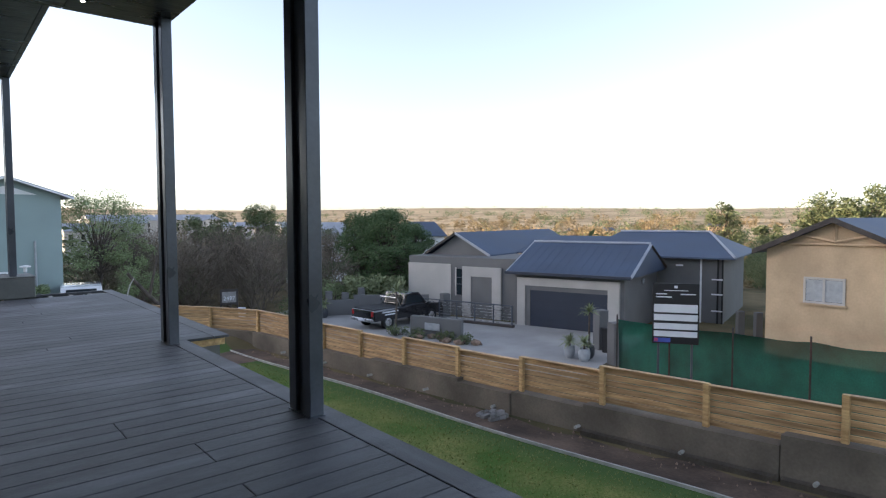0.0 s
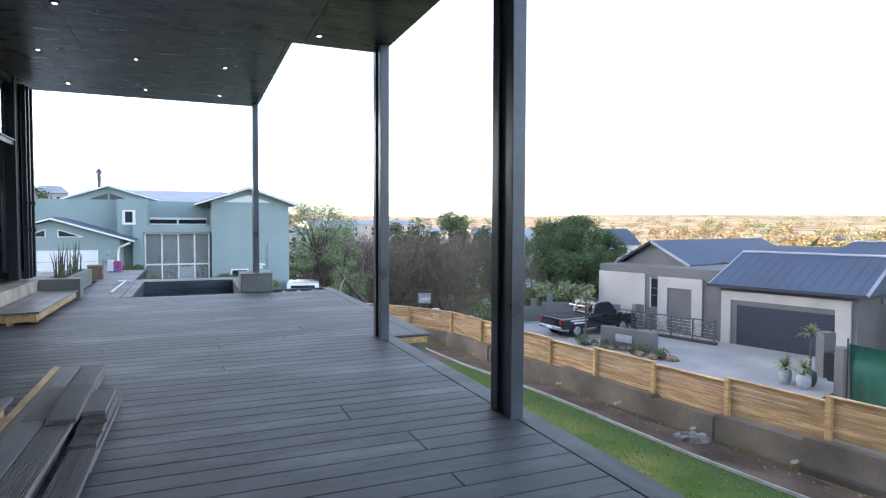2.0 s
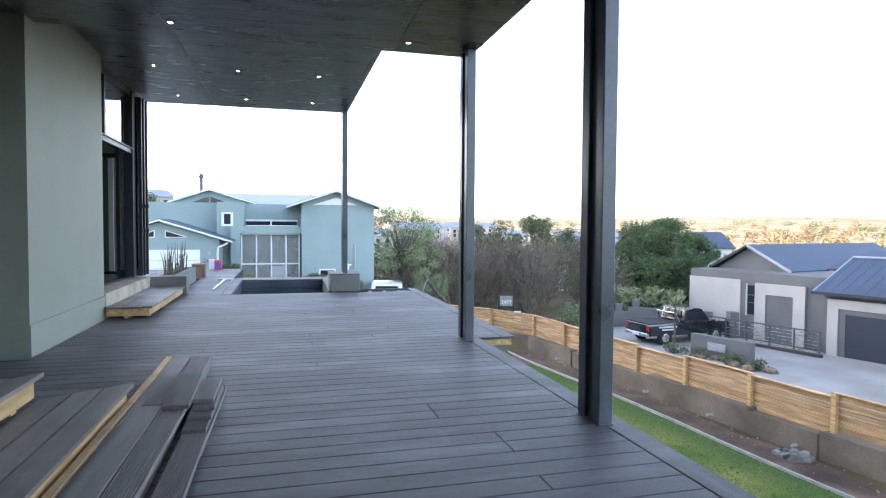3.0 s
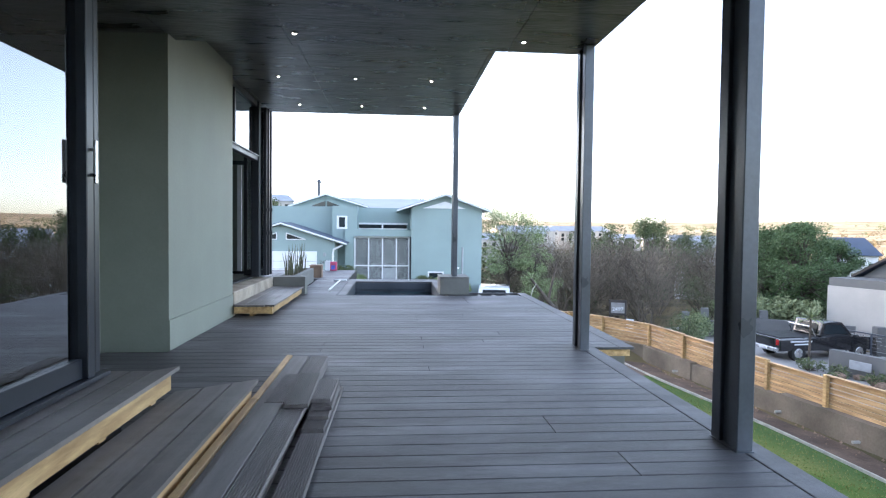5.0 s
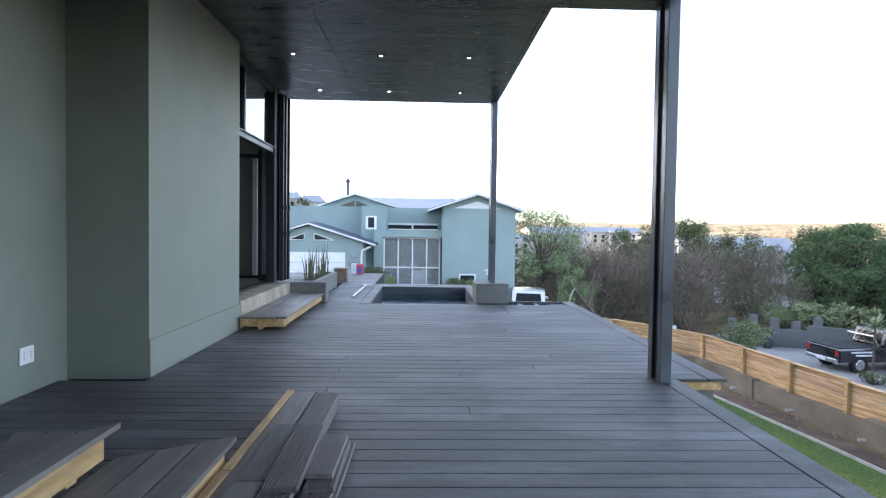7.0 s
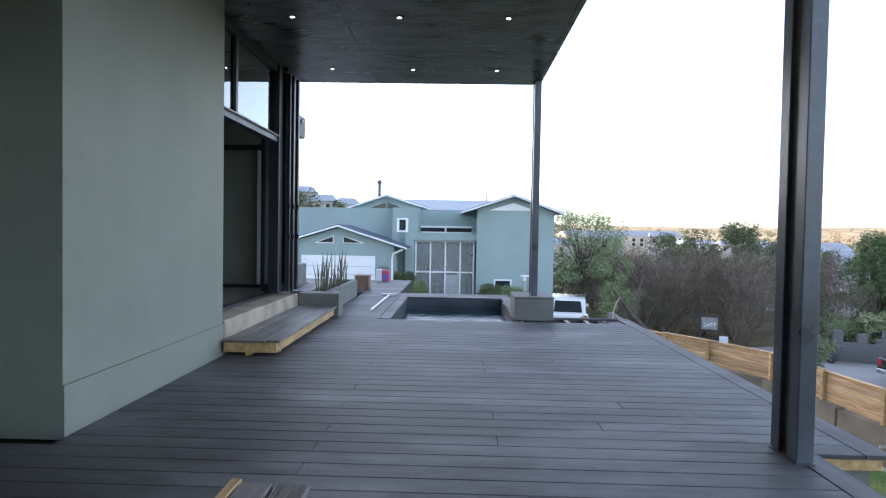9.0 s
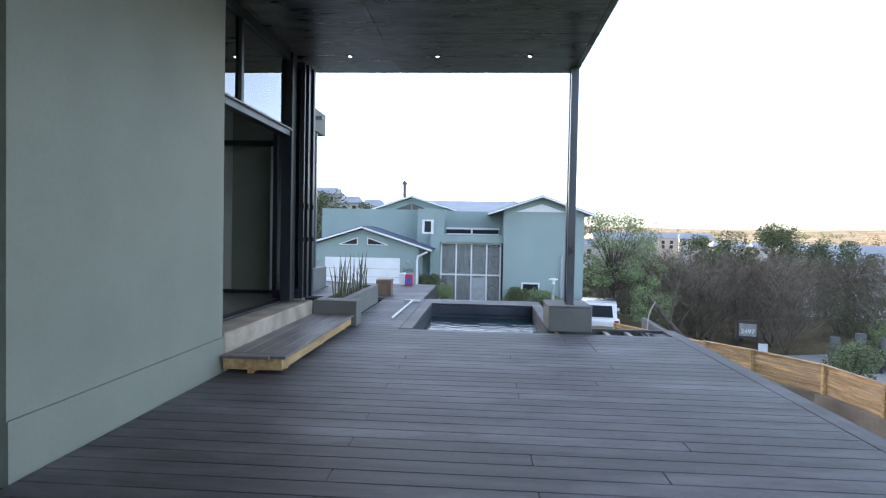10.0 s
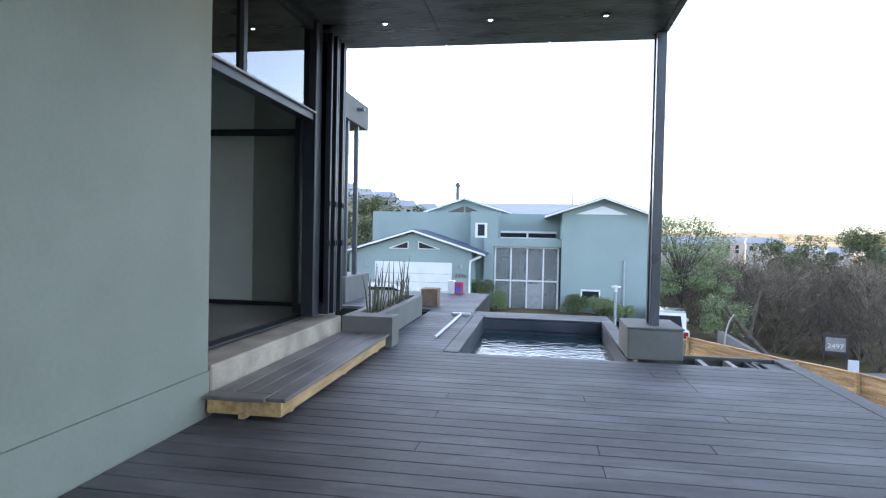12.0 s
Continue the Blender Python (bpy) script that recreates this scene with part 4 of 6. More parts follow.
def screen_material():
    """A pale panel cut with a leafy black pattern."""
    m = bpy.data.materials.new("cut_metal_screen")
    m.use_nodes = True
    n, l = m.node_tree.nodes, m.node_tree.links
    co, v = n.new("ShaderNodeTexCoord"), n.new("ShaderNodeTexVoronoi")
    v.inputs["Scale"].default_value = 16.0
    v.feature = "DISTANCE_TO_EDGE"
    l.new(co.outputs["Object"], v.inputs["Vector"])
    r = n.new("ShaderNodeMapRange")
    r.inputs["From Min"].default_value, r.inputs["From Max"].default_value = 0.12, 0.17
    l.new(v.outputs["Distance"], r.inputs["Value"])
    mx = n.new("ShaderNodeMix")
    mx.data_type = "RGBA"
    mx.inputs["A"].default_value, mx.inputs["B"].default_value = (0.025, 0.028, 0.03, 1), (0.42, 0.45, 0.45, 1)
    l.new(r.outputs[0], mx.inputs["Factor"])
    l.new(mx.outputs["Result"], n["Principled BSDF"].inputs["Base Color"])
    n["Principled BSDF"].inputs["Roughness"].default_value = 0.5
    return m


M["screen"] = screen_material()
scr = bpart("screen", (-2.43, 0.66, 32.84, 32.88, G0, 0.73), "screen", teal, "black and white cut-metal screen in white frames")
for x in (-2.43, -1.66, -0.88, -0.10, 0.60):
    bpart("mullion", (x, x + 0.075, 32.76, 32.835, G0, 0.73), "white", scr)
for z in (-0.95, 0.66):
    bpart("transom", (-2.35, 0.60, 32.77, 32.83, z, z + 0.075), "white", scr)
bpart("dark_jamb", (0.69, 0.79, 32.44, 32.49, G0, 0.73), "alu", scr)
bpart("pale_door", (-0.80, -0.12, 32.74, 32.755, G0, -1.05), "palepot", scr)
prism(bm := bmesh.new(), ((0.76, G0), (4.68, G0), (4.68, 2.30), (2.6, 3.05), (0.76, 2.38)), 32.0, 38.0)
part("gable_wall", bm, "teal", teal)
gable_roof("gable_roof", -0.05, 5.15, 2.6, 2.20, 3.10, 31.55, 40, "teal_roof", teal, 0.06)
for xa, za, xb, zb in ((-0.05, 2.13, 2.6, 3.03), (2.6, 3.03, 5.15, 2.13)):
    prism(bm := bmesh.new(), ((xa, za), (xb, zb), (xb, zb + 0.08), (xa, za + 0.08)), 31.48, 31.54)
    part("barge_board", bm, "white", teal)
prism(bm := bmesh.new(), ((1.35, 2.33), (3.75, 2.33), (2.6, 2.72)), 31.95, 31.995)
part("gable_window", bm, "white", teal)
prism(bm := bmesh.new(), ((-6.3, 2.2), (-2.1, 2.2), (-2.1, 2.6), (-4.3, 3.18), (-6.3, 2.55)), 36.0, 39.0)
part("rear_gable", bm, "teal", teal)
gable_roof("rear_roof", -6.6, -1.75, -4.35, 2.48, 3.25, 35.7, 41, "teal_roof", teal, 0.06)
for xa, za, xb, zb in ((-6.6, 2.42, -4.35, 3.19), (-4.35, 3.19, -1.75, 2.42)):
    prism(bm := bmesh.new(), ((xa, za), (xb, zb), (xb, zb + 0.08), (xa, za + 0.08)), 35.63, 35.69)
    part("barge_board", bm, "white", teal)
for tri in (((-5.3, 2.5), (-4.4, 2.5), (-4.4, 2.84)), ((-4.3, 2.5), (-3.4, 2.5), (-4.3, 2.84))):
    prism(bm := bmesh.new(), tri, 35.95, 35.99)
    part("gable_window", bm, "darkglass", teal)
bm = bmesh.new()
vs = [bm.verts.new(p) for p in ((-3.4, 36.2, 2.45), (1.6, 36.2, 2.45), (1.9, 40.0, 3.26), (-4.0, 40.0, 3.26))]
vs += [bm.verts.new((v.co.x, v.co.y, v.co.z - 0.1)) for v in vs]
for f in ((0, 1, 2, 3), (7, 6, 5, 4), (0, 4, 5, 1), (1, 5, 6, 2), (2, 6, 7, 3), (3, 7, 4, 0)):
    bm.faces.new([vs[i] for i in f])
part("main_roof", bm, "teal_roof", teal)
ch = part("chimney_pipe", tube(bmesh.new(), (-5.05, 38, 2.9), (-5.05, 38, 4.15), 0.10), "steel", teal)
part("cowl", lathe(bmesh.new(), ((0.18, 4.08), (0.18, 4.13), (0.05, 4.32)), -5.05, 38), "steel", ch)
part("antenna", tube(bmesh.new(), (1.4, 36, 3.0), (1.4, 36, 3.55), 0.03), "steel", teal)
sw = bpart("small_window", (1.75, 2.5, 31.96, 31.995, -1.7, -1.25), "darkglass", teal)
for dims in ((1.68, 2.57, 31.94, 31.99, -1.25, -1.17), (1.68, 1.75, 31.94, 31.99, -1.7, -1.25), (2.5, 2.57, 31.94, 31.99, -1.7, -1.25)):
    bpart("frame", dims, "white", sw)
part("vent_pipe", tube(bmesh.new(), (3.6, 31.9, -2.6), (3.6, 31.9, 0.2), 0.05), "palepot", teal)
lamp = thing("garden_lamp", pose(2.96, 29.5, float(ground_z(2.96, 29.5))), "slim steel garden lamp post before the blue-green house", "lamp")
part("post", tube(bmesh.new(), (0, 0, -0.1), (0, 0, 1.45), 0.055), "palepot", lamp)
part("head", lathe(bmesh.new(), ((0.07, 1.45), (0.07, 1.62), (0.2, 1.64), (0.2, 1.69), (0.03, 1.72))), "white", lamp)
txt = bpy.data.curves.new("number", "FONT")
txt.body, txt.size, txt.extrude = "2496", 0.27, 0.02
number = new("house_number", txt)
number.parent = teal
number.matrix_world = pose(-4.12, 30.88, -0.72, 90, 0, 0)
number.data.materials.append(M["greyhouse"])


# ---- grey house with the charcoal garage ----
grey = thing("house", pose(25.3, 14.8, 0, 0, 0, -74.3), "grey house with blue-grey metal roofs and a charcoal double garage", "house")
GZ0 = -5.2
bpart("garage_wall", (-6.0, -0.1, 0.0, 6.0, GZ0, -1.72), "greyhouse", grey)
for dims in ((-5.78, -5.33, -0.14, -0.004, -4.6, -1.95), (-0.88, -0.30, -0.14, -0.004, -4.6, -1.95), (-5.33, -0.88, -0.14, -0.004, -2.36, -1.95)):
    bpart("surround", dims, "palehouse", grey)
for dims in ((-5.33, -5.05, -0.06, -0.004, -4.6, -2.36), (-5.05, -0.88, -0.06, -0.004, -2.60, -2.36)):
    bpart("reveal", dims, "greyhouse", grey)
gd = bpart("garage_door", (-5.05, -0.88, -0.035, -0.003, -4.6, -2.6), "garage_door", grey, "charcoal sectional garage door")
for k in range(4):
    bpart("panel", (-5.0, -0.93, -0.05, -0.036, -4.55 + 0.49 * k, -4.10 + 0.49 * k), "garage_door", gd)


def ridge_roof(name, x0, x1, y0, yr, y1, ze, zr, mat, parent, hip=0.0, hipl=0.0):
    """A pitched roof with its ridge along x; hip pulls the right end of the ridge in, hipl the left."""
    bm = bmesh.new()
    t = 0.09
    p = [(x0, y0, ze), (x1, y0, ze), (x1, y1, ze), (x0, y1, ze), (x0 + hipl, yr, zr), (x1 - hip, yr, zr)]
    lo, hi = [bm.verts.new(v) for v in p], [bm.verts.new((v[0], v[1], v[2] + t)) for v in p]
    for q in (hi, lo):
        for f in ((0, 1, 5, 4), (2, 3, 4, 5), (1, 2, 5), (3, 0, 4)):
            if q is hi or len(f) == 4:
                bm.faces.new([q[i] for i in f])
    for i in range(4):
        j = (i + 1) % 4
        bm.faces.new((lo[i], lo[j], hi[j], hi[i]))
    bmesh.ops.recalc_face_normals(bm, faces=bm.faces[:])
    return part(name, bm, mat, parent)


r = ridge_roof("garage_roof", -6.25, 0.32, -0.45, 3.0, 6.45, -1.72, -0.27, "slate", grey)
for k in range(14):
    x = -6.0 + 0.46 * k
    part("rib", tube(bmesh.new(), (x, -0.44, -1.62), (x, 3.0, -0.17), 0.009, n=4), "slate", r)
for x in (-6.27, 0.33):
    for y0, z0 in ((-0.45, -1.72), (6.45, -1.72)):
        part("verge", tube(bmesh.new(), (x, y0, z0 + 0.04), (x, 3.0, -0.22), 0.085, n=4), "darkwood" if y0 > 0 else "teal_roof", grey)
part("ridge_cap", tube(bmesh.new(), (-6.25, 3.0, -0.16), (0.32, 3.0, -0.16), 0.08, n=6), "teal_roof", grey)
bpart("gutter", (-6.3, 0.35, -0.58, -0.44, -1.76, -1.62), "garage_door", grey)
prism(bm := bmesh.new(), ((0.02, -1.74), (5.98, -1.74), (3.0, -0.36)), -6.0, -0.1, "x")
part("gable_wall", bm, "greyhouse", grey)
bpart("entry_wall", (-13.8, -6.02, 1.0, 6.0, GZ0, -1.10), "greyhouse", grey)
bpart("pale_wall", (-13.82, -10.70, 0.93, 0.998, GZ0, -1.52), "palehouse", grey)
bpart("pale_frame", (-9.85, -9.28, 0.86, 0.998, GZ0, -1.62), "palehouse", grey)
bpart("pale_frame", (-7.88, -7.30, 0.86, 0.998, GZ0, -1.62), "palehouse", grey)
bpart("pale_frame", (-9.28, -7.88, 0.86, 0.998, -2.18, -1.62), "palehouse", grey)
dd = bpart("front_door", (-9.28, -7.88, 0.93, 0.995, GZ0, -2.18), "greyhouse", grey, "mid grey flat door")
sw = bpart("slot_window", (-10.3, -9.93, 0.95, 0.997, -3.3, -1.78), "darkglass", grey)
for z in (-2.3, -2.7):
    bpart("bar", (-10.3, -9.93, 0.93, 0.949, z, z + 0.04), "steel", sw)
bpart("frame", (-10.38, -10.3, 0.92, 0.997, -3.36, -1.7), "palehouse", sw)
prism(bm := bmesh.new(), ((-13.5, -1.1), (-9.3, -1.1), (-11.5, 0.18)), 3.0, 3.4)
part("gable_wall", bm, "greyhouse", grey)
gable_roof("roof", -13.8, -9.0, -11.5, -1.12, 0.22, 2.7, 17.0, "slate", grey, 0.09)
for xa, za, xb, zb in ((-13.8, -1.16, -11.5, 0.18), (-11.5, 0.18, -9.0, -1.16)):
    prism(bm := bmesh.new(), ((xa, za), (xb, zb), (xb, zb + 0.15), (xa, za + 0.15)), 2.62, 2.69)
    part("barge_board", bm, "darkwood" if xb < -11 else "teal_roof", grey)
bpart("rear_wall", (-8.0, 3.3, 6.2, 14.0, GZ0, -0.95), "greyhouse", grey)
ridge_roof("rear_roof", -4.6, 3.95, 5.6, 10.0, 14.6, -1.05, 0.22, "slate", grey, 2.0, 1.2)
ridge_roof("middle_roof", -9.0, -3.6, 6.2, 10.5, 14.6, -1.08, -0.12, "slate", grey, 0.2, 0.2)
part("ridge_cap", tube(bmesh.new(), (-3.4, 10.0, 0.33), (1.95, 10.0, 0.33), 0.08, n=6), "teal_roof", grey)
part("hip_cap", tube(bmesh.new(), (1.95, 10.0, 0.33), (3.95, 5.6, -0.95), 0.07, n=6), "teal_roof", grey)
for x, mt in ((2.2, "white"), (3.05, "black"), (3.28, "black")):
    part("downpipe", tube(bmesh.new(), (x, 6.1, -4.6), (x, 6.1, -1.05), 0.05), mt, grey)
for z in (-3.9, -3.0, -2.2):
    bpart("pipe_bracket", (2.75, 3.3, 6.04, 6.1, z, z + 0.07), "white", grey)
part("wall_lamp", box(bmesh.new(), -0.09, 0.02, 2.9, 3.02, -2.25, -2.0, 0.02), "palepot", grey)
bpart("flood_lamp", (0.9, 1.25, 6.05, 6.19, -1.5, -1.42), "white", grey)
# balustrade before the front door
rail = structure(new("balustrade"), "steel cable balustrade before the grey house", "railing")
rail.matrix_world = pose(25.3, 14.8, 0, 0, 0, -74.3)
for x in (-11.3, -10.15, -9.0, -7.85, -6.7, -5.6):
    bpart("post", (x - 0.03, x + 0.03, -1.1, -1.04, -4.6, -3.4), "steel", rail)
for k in range(6):
    part("cable", tube(bmesh.new(), (-11.3, -1.07, -4.3 + 0.16 * k), (-5.6, -1.07, -4.3 + 0.16 * k), 0.012, n=5), "chrome", rail)
bpart("hand_rail", (-11.35, -5.55, -1.12, -1.02, -3.4, -3.35), "steel", rail)
bpart("curb", (-11.4, -5.5, -1.2, -0.95, -5.0, -4.38), "darkwood", rail)

# driveway and road, laid just over the ground
bm = bmesh.new()
m_loc = pose(25.3, 14.8, 0, 0, 0, -74.3)
grid = {}
for i in range(29):
    for j in range(17):
        p = m_loc @ Vector((-20 + i * 0.75, -9.6 + j * 0.62, 0))
        grid[i, j] = bm.verts.new((p.x, p.y, float(ground_z(p.x, p.y)) + 0.05))
for i in range(28):
    for j in range(16):
        bm.faces.new((grid[i, j], grid[i + 1, j], grid[i + 1, j + 1], grid[i, j + 1]))
structure(part("driveway", bm, "driveway"), "pale concrete driveway before the grey garage", "driveway")


def at_ground(x, y, up=0.05):
    return float(ground_z(x, y)) + up


gw = structure(new("garden_wall"), "low grey plastered garden walls and pillars by the driveway", "wall")
def wall_between(a, b_, h, t=0.2, cap=True):
    z = min(at_ground(*a), at_ground(*b_))
    ln = (Vector(b_) - Vector(a)).length
    ang = math.degrees(math.atan2(b_[1] - a[1], b_[0] - a[0]))
    ob = part("wall_panel", box(bmesh.new(), 0, ln, -t / 2, t / 2, -0.6, h, 0.01), "greyhouse", gw)
    ob.matrix_world = pose(a[0], a[1], z, 0, 0, ang)
    return ob


wall_between((17.75, 21.9), (18.7, 19.3), 0.95, 0.3)
plate = part("name_plate", box(bmesh.new(), 0.9, 1.75, -0.172, -0.145, 0.35, 0.7, 0.01), "palepot", gw)
plate.matrix_world = pose(17.7, 21.9, at_ground(17.7, 21.9), 0, 0, math.degrees(math.atan2(-2.9, 0.9)))
for x, y in ((22.2, 24.9),):
    wall_between((x, y), (x + 0.45, y - 0.1), 1.35, 0.45)
wall_between((19.0, 29.2), (22.4, 26.3), 1.15)
wall_between((15.8, 30.4), (19.5, 28.9), 0.9)
for k in range(5):
    wall_between((15.7 + 0.9 * k, 30.6 - 0.35 * k), (16.05 + 0.9 * k, 30.46 - 0.35 * k), 1.3 + 0.12 * ((k * 2) % 3), 0.34)
wall_between((21.65, 13.95), (22.1, 13.8), 1.7, 0.45)
wall_between((19.9, 12.05), (20.3, 11.95), 1.6, 0.4)
for k in range(4):
    x = 29.5 + k * 0.2
    wall_between((x, 11.4 - 0.75 * k), (x + 0.25, 11.2 - 0.75 * k), 1.15, 0.28)
binx = thing("wheelie_bin", pose(21.6, 13.15, at_ground(21.6, 13.15)), "black wheeled refuse bin", "bin")
prism(bm := bmesh.new(), ((-0.24, 0), (0.24, 0), (0.3, 1.0), (-0.3, 1.0)), -0.28, 0.28)
part("bin_body", bm, "black", binx)
part("bin_lid", box(bmesh.new(), -0.33, 0.33, -0.33, 0.33, 1.0, 1.06, 0.02), "black", binx)

# ---- tan house ----
tan = thing("house", pose(26.5, 0, 0), "tan plastered house with a timber truss gable and white window", "house")
prism(bm := bmesh.new(), ((8.95, -5.5), (8.95, -0.15), (6.45, 0.98), (3.9, -0.15), (3.9, -5.5)), 0.0, 9.0, "x")
part("wall", bm, "tan", tan)
bpart("side_wall", (0.6, 9.0, -6.0, 3.9, -5.5, 0.1), "tan", tan)
for ya, za, yb, zb in ((9.35, -0.32, 6.45, 1.0), (6.45, 1.0, 3.6, -0.3)):
    prism(bm := bmesh.new(), ((ya, za), (yb, zb), (yb, zb + 0.14), (ya, za + 0.14)), -0.45, 9.5, "x")
    part("roof", bm, "slate", tan)
    prism(bm := bmesh.new(), ((ya, za - 0.04), (yb, zb - 0.04), (yb, zb + 0.17), (ya, za + 0.17)), -0.52, -0.455, "x")
    part("barge_board", bm, "darkwood", tan)
prism(bm := bmesh.new(), ((3.4, 0.0), (-1.2, 2.2), (-6.5, 0.0)), 0.3, 11, "x")
part("main_roof", bm, "slate", tan)
for a, b_ in (((6.45, 0.2), (6.45, 0.9)), ((6.45, 0.2), (7.5, 0.42)), ((6.45, 0.2), (5.4, 0.42)), ((8.4, 0.1), (4.5, 0.1))):
    part("truss_member", tube(bmesh.new(), (-0.06, a[0], a[1]), (-0.06, b_[0], b_[1]), 0.06, n=4), "tan", tan)
wn_ = bpart("window", (-0.03, -0.004, 6.15, 7.45, -2.16, -1.28), "darkglass", tan, "white framed window with pale blind")
for dims in ((-0.07, -0.005, 6.08, 6.16, -2.23, -1.2), (-0.07, -0.005, 7.44, 7.52, -2.23, -1.2), (-0.07, -0.005, 6.16, 7.44, -2.23, -2.15), (-0.07, -0.005, 6.16, 7.44, -1.29, -1.2), (-0.07, -0.031, 6.76, 6.84, -2.15, -1.29)):
    bpart("frame", dims, "palehouse", wn_)
bpart("blind", (-0.034, -0.031, 6.17, 7.43, -2.14, -1.3), "palepot", wn_)
bpart("sill", (-0.12, -0.005, 6.0, 7.6, -2.31, -2.24), "tan", wn_)
part("pipe", tube(bmesh.new(), (-0.08, 4.1, -5.0), (-0.08, 4.1, -0.2), 0.05), "white", tan)

# ---- site board and shade net ----
board = thing("site_board", pose(15.0, 6.78, -0.58, 0, 0, -57.1), "black site board with white stripes of print on two posts", "sign")
part("panel", box(bmesh.new(), -0.58, 0.58, -0.02, 0.02, -1.62, 0.0, 0.006), "black", board)
for k, (z0, z1) in enumerate(((-0.56, -0.78), (-0.83, -1.0), (-1.07, -1.23), (-1.28, -1.43))):
    part("white_stripe", box(bmesh.new(), -0.545, 0.545, -0.026, -0.021, z1, z0), "sheet", board)
for dims in ((-0.5, -0.22, -0.3, -0.27), (0.12, 0.5, -0.3, -0.27), (-0.5, -0.1, -0.38, -0.35), (-0.3, 0.3, -0.2, -0.18)):
    part("print_bar", box(bmesh.new(), dims[0], dims[1], -0.026, -0.021, dims[2], dims[3]), "sheet", board)
part("print_bar", box(bmesh.new(), -0.04, 0.04, -0.026, -0.021, -0.13, -0.06), "sheet", board)
part("logo_patch", box(bmesh.new(), -0.54, -0.12, -0.026, -0.021, -1.58, -1.47), "print_blue", board)
part("logo_patch", box(bmesh.new(), -0.53, -0.44, -0.03, -0.0265, -1.57, -1.48), "print_red", board)
for x in (-0.42, 0.42):
    part("post", tube(bmesh.new(), (x, 0.05, -3.6), (x, 0.05, -0.1), 0.03), "steel", board)
net = structure(new("shade_net"), "green shade-cloth screen slung between thin posts", "fence")
n0, n1 = Vector((16.83, 9.7)), Vector((14.9, -4.0))
bm = bmesh.new()
cols = []
for k in range(61):
    f = k / 60
    p = n0.lerp(n1, f)
    top = -2.1 + 0.62 * f + 0.05 * abs(math.sin(f * math.pi * 7)) * -1
    g = at_ground(p.x, p.y, -0.05)
    cols.append([bm.verts.new((p.x + 0.05 * math.sin(k * 1.1 + j) , p.y, g + (top - g) * j / 4)) for j in range(5)])
for a, b_ in zip(cols, cols[1:]):
    for j in range(4):
        bm.faces.new((a[j], b_[j], b_[j + 1], a[j + 1]))
for f in bm.faces:
    f.smooth = True
bmesh.ops.solidify(bm, geom=bm.faces[:], thickness=0.01)
M["net"] = net_material()
part("cloth", bm, "net", net)
for k in range(8):
    p = n0.lerp(n1, k / 7)
    part("post", tube(bmesh.new(), (p.x - 0.09, p.y, at_ground(p.x, p.y) - 0.2), (p.x - 0.09, p.y, -1.95 + 0.62 * k / 7), 0.025), "darkwood", net)

# house number sign by the fence
ns = thing("number_sign", pose(12.2, 31.0, -3.05, 0, 0, -20), "dark framed number sign on two posts", "sign")
part("frame", box(bmesh.new(), -0.46, 0.46, -0.04, 0.04, -0.42, 0.42, 0.01), "darkwood", ns)
part("face", box(bmesh.new(), -0.36, 0.36, -0.055, -0.041, -0.3, 0.28), "block", ns)
for x in (-0.42, 0.42):
    part("post", tube(bmesh.new(), (x, 0, -3.0), (x, 0, -0.4), 0.045), "darkwood", ns)
txt = bpy.data.curves.new("digits", "FONT")
txt.body, txt.size, txt.extrude, txt.align_x = "2497", 0.3, 0.004, "CENTER"
dg = new("digits", txt)
dg.parent = ns
dg.matrix_basis = pose(0, -0.062, -0.18, 90, 0, 0)
dg.data.materials.append(M["sheet"])
part("notice", box(bmesh.new(), 0.45, 0.85, -0.02, 0.0, -1.15, -0.6, 0.005), "sheet", ns)


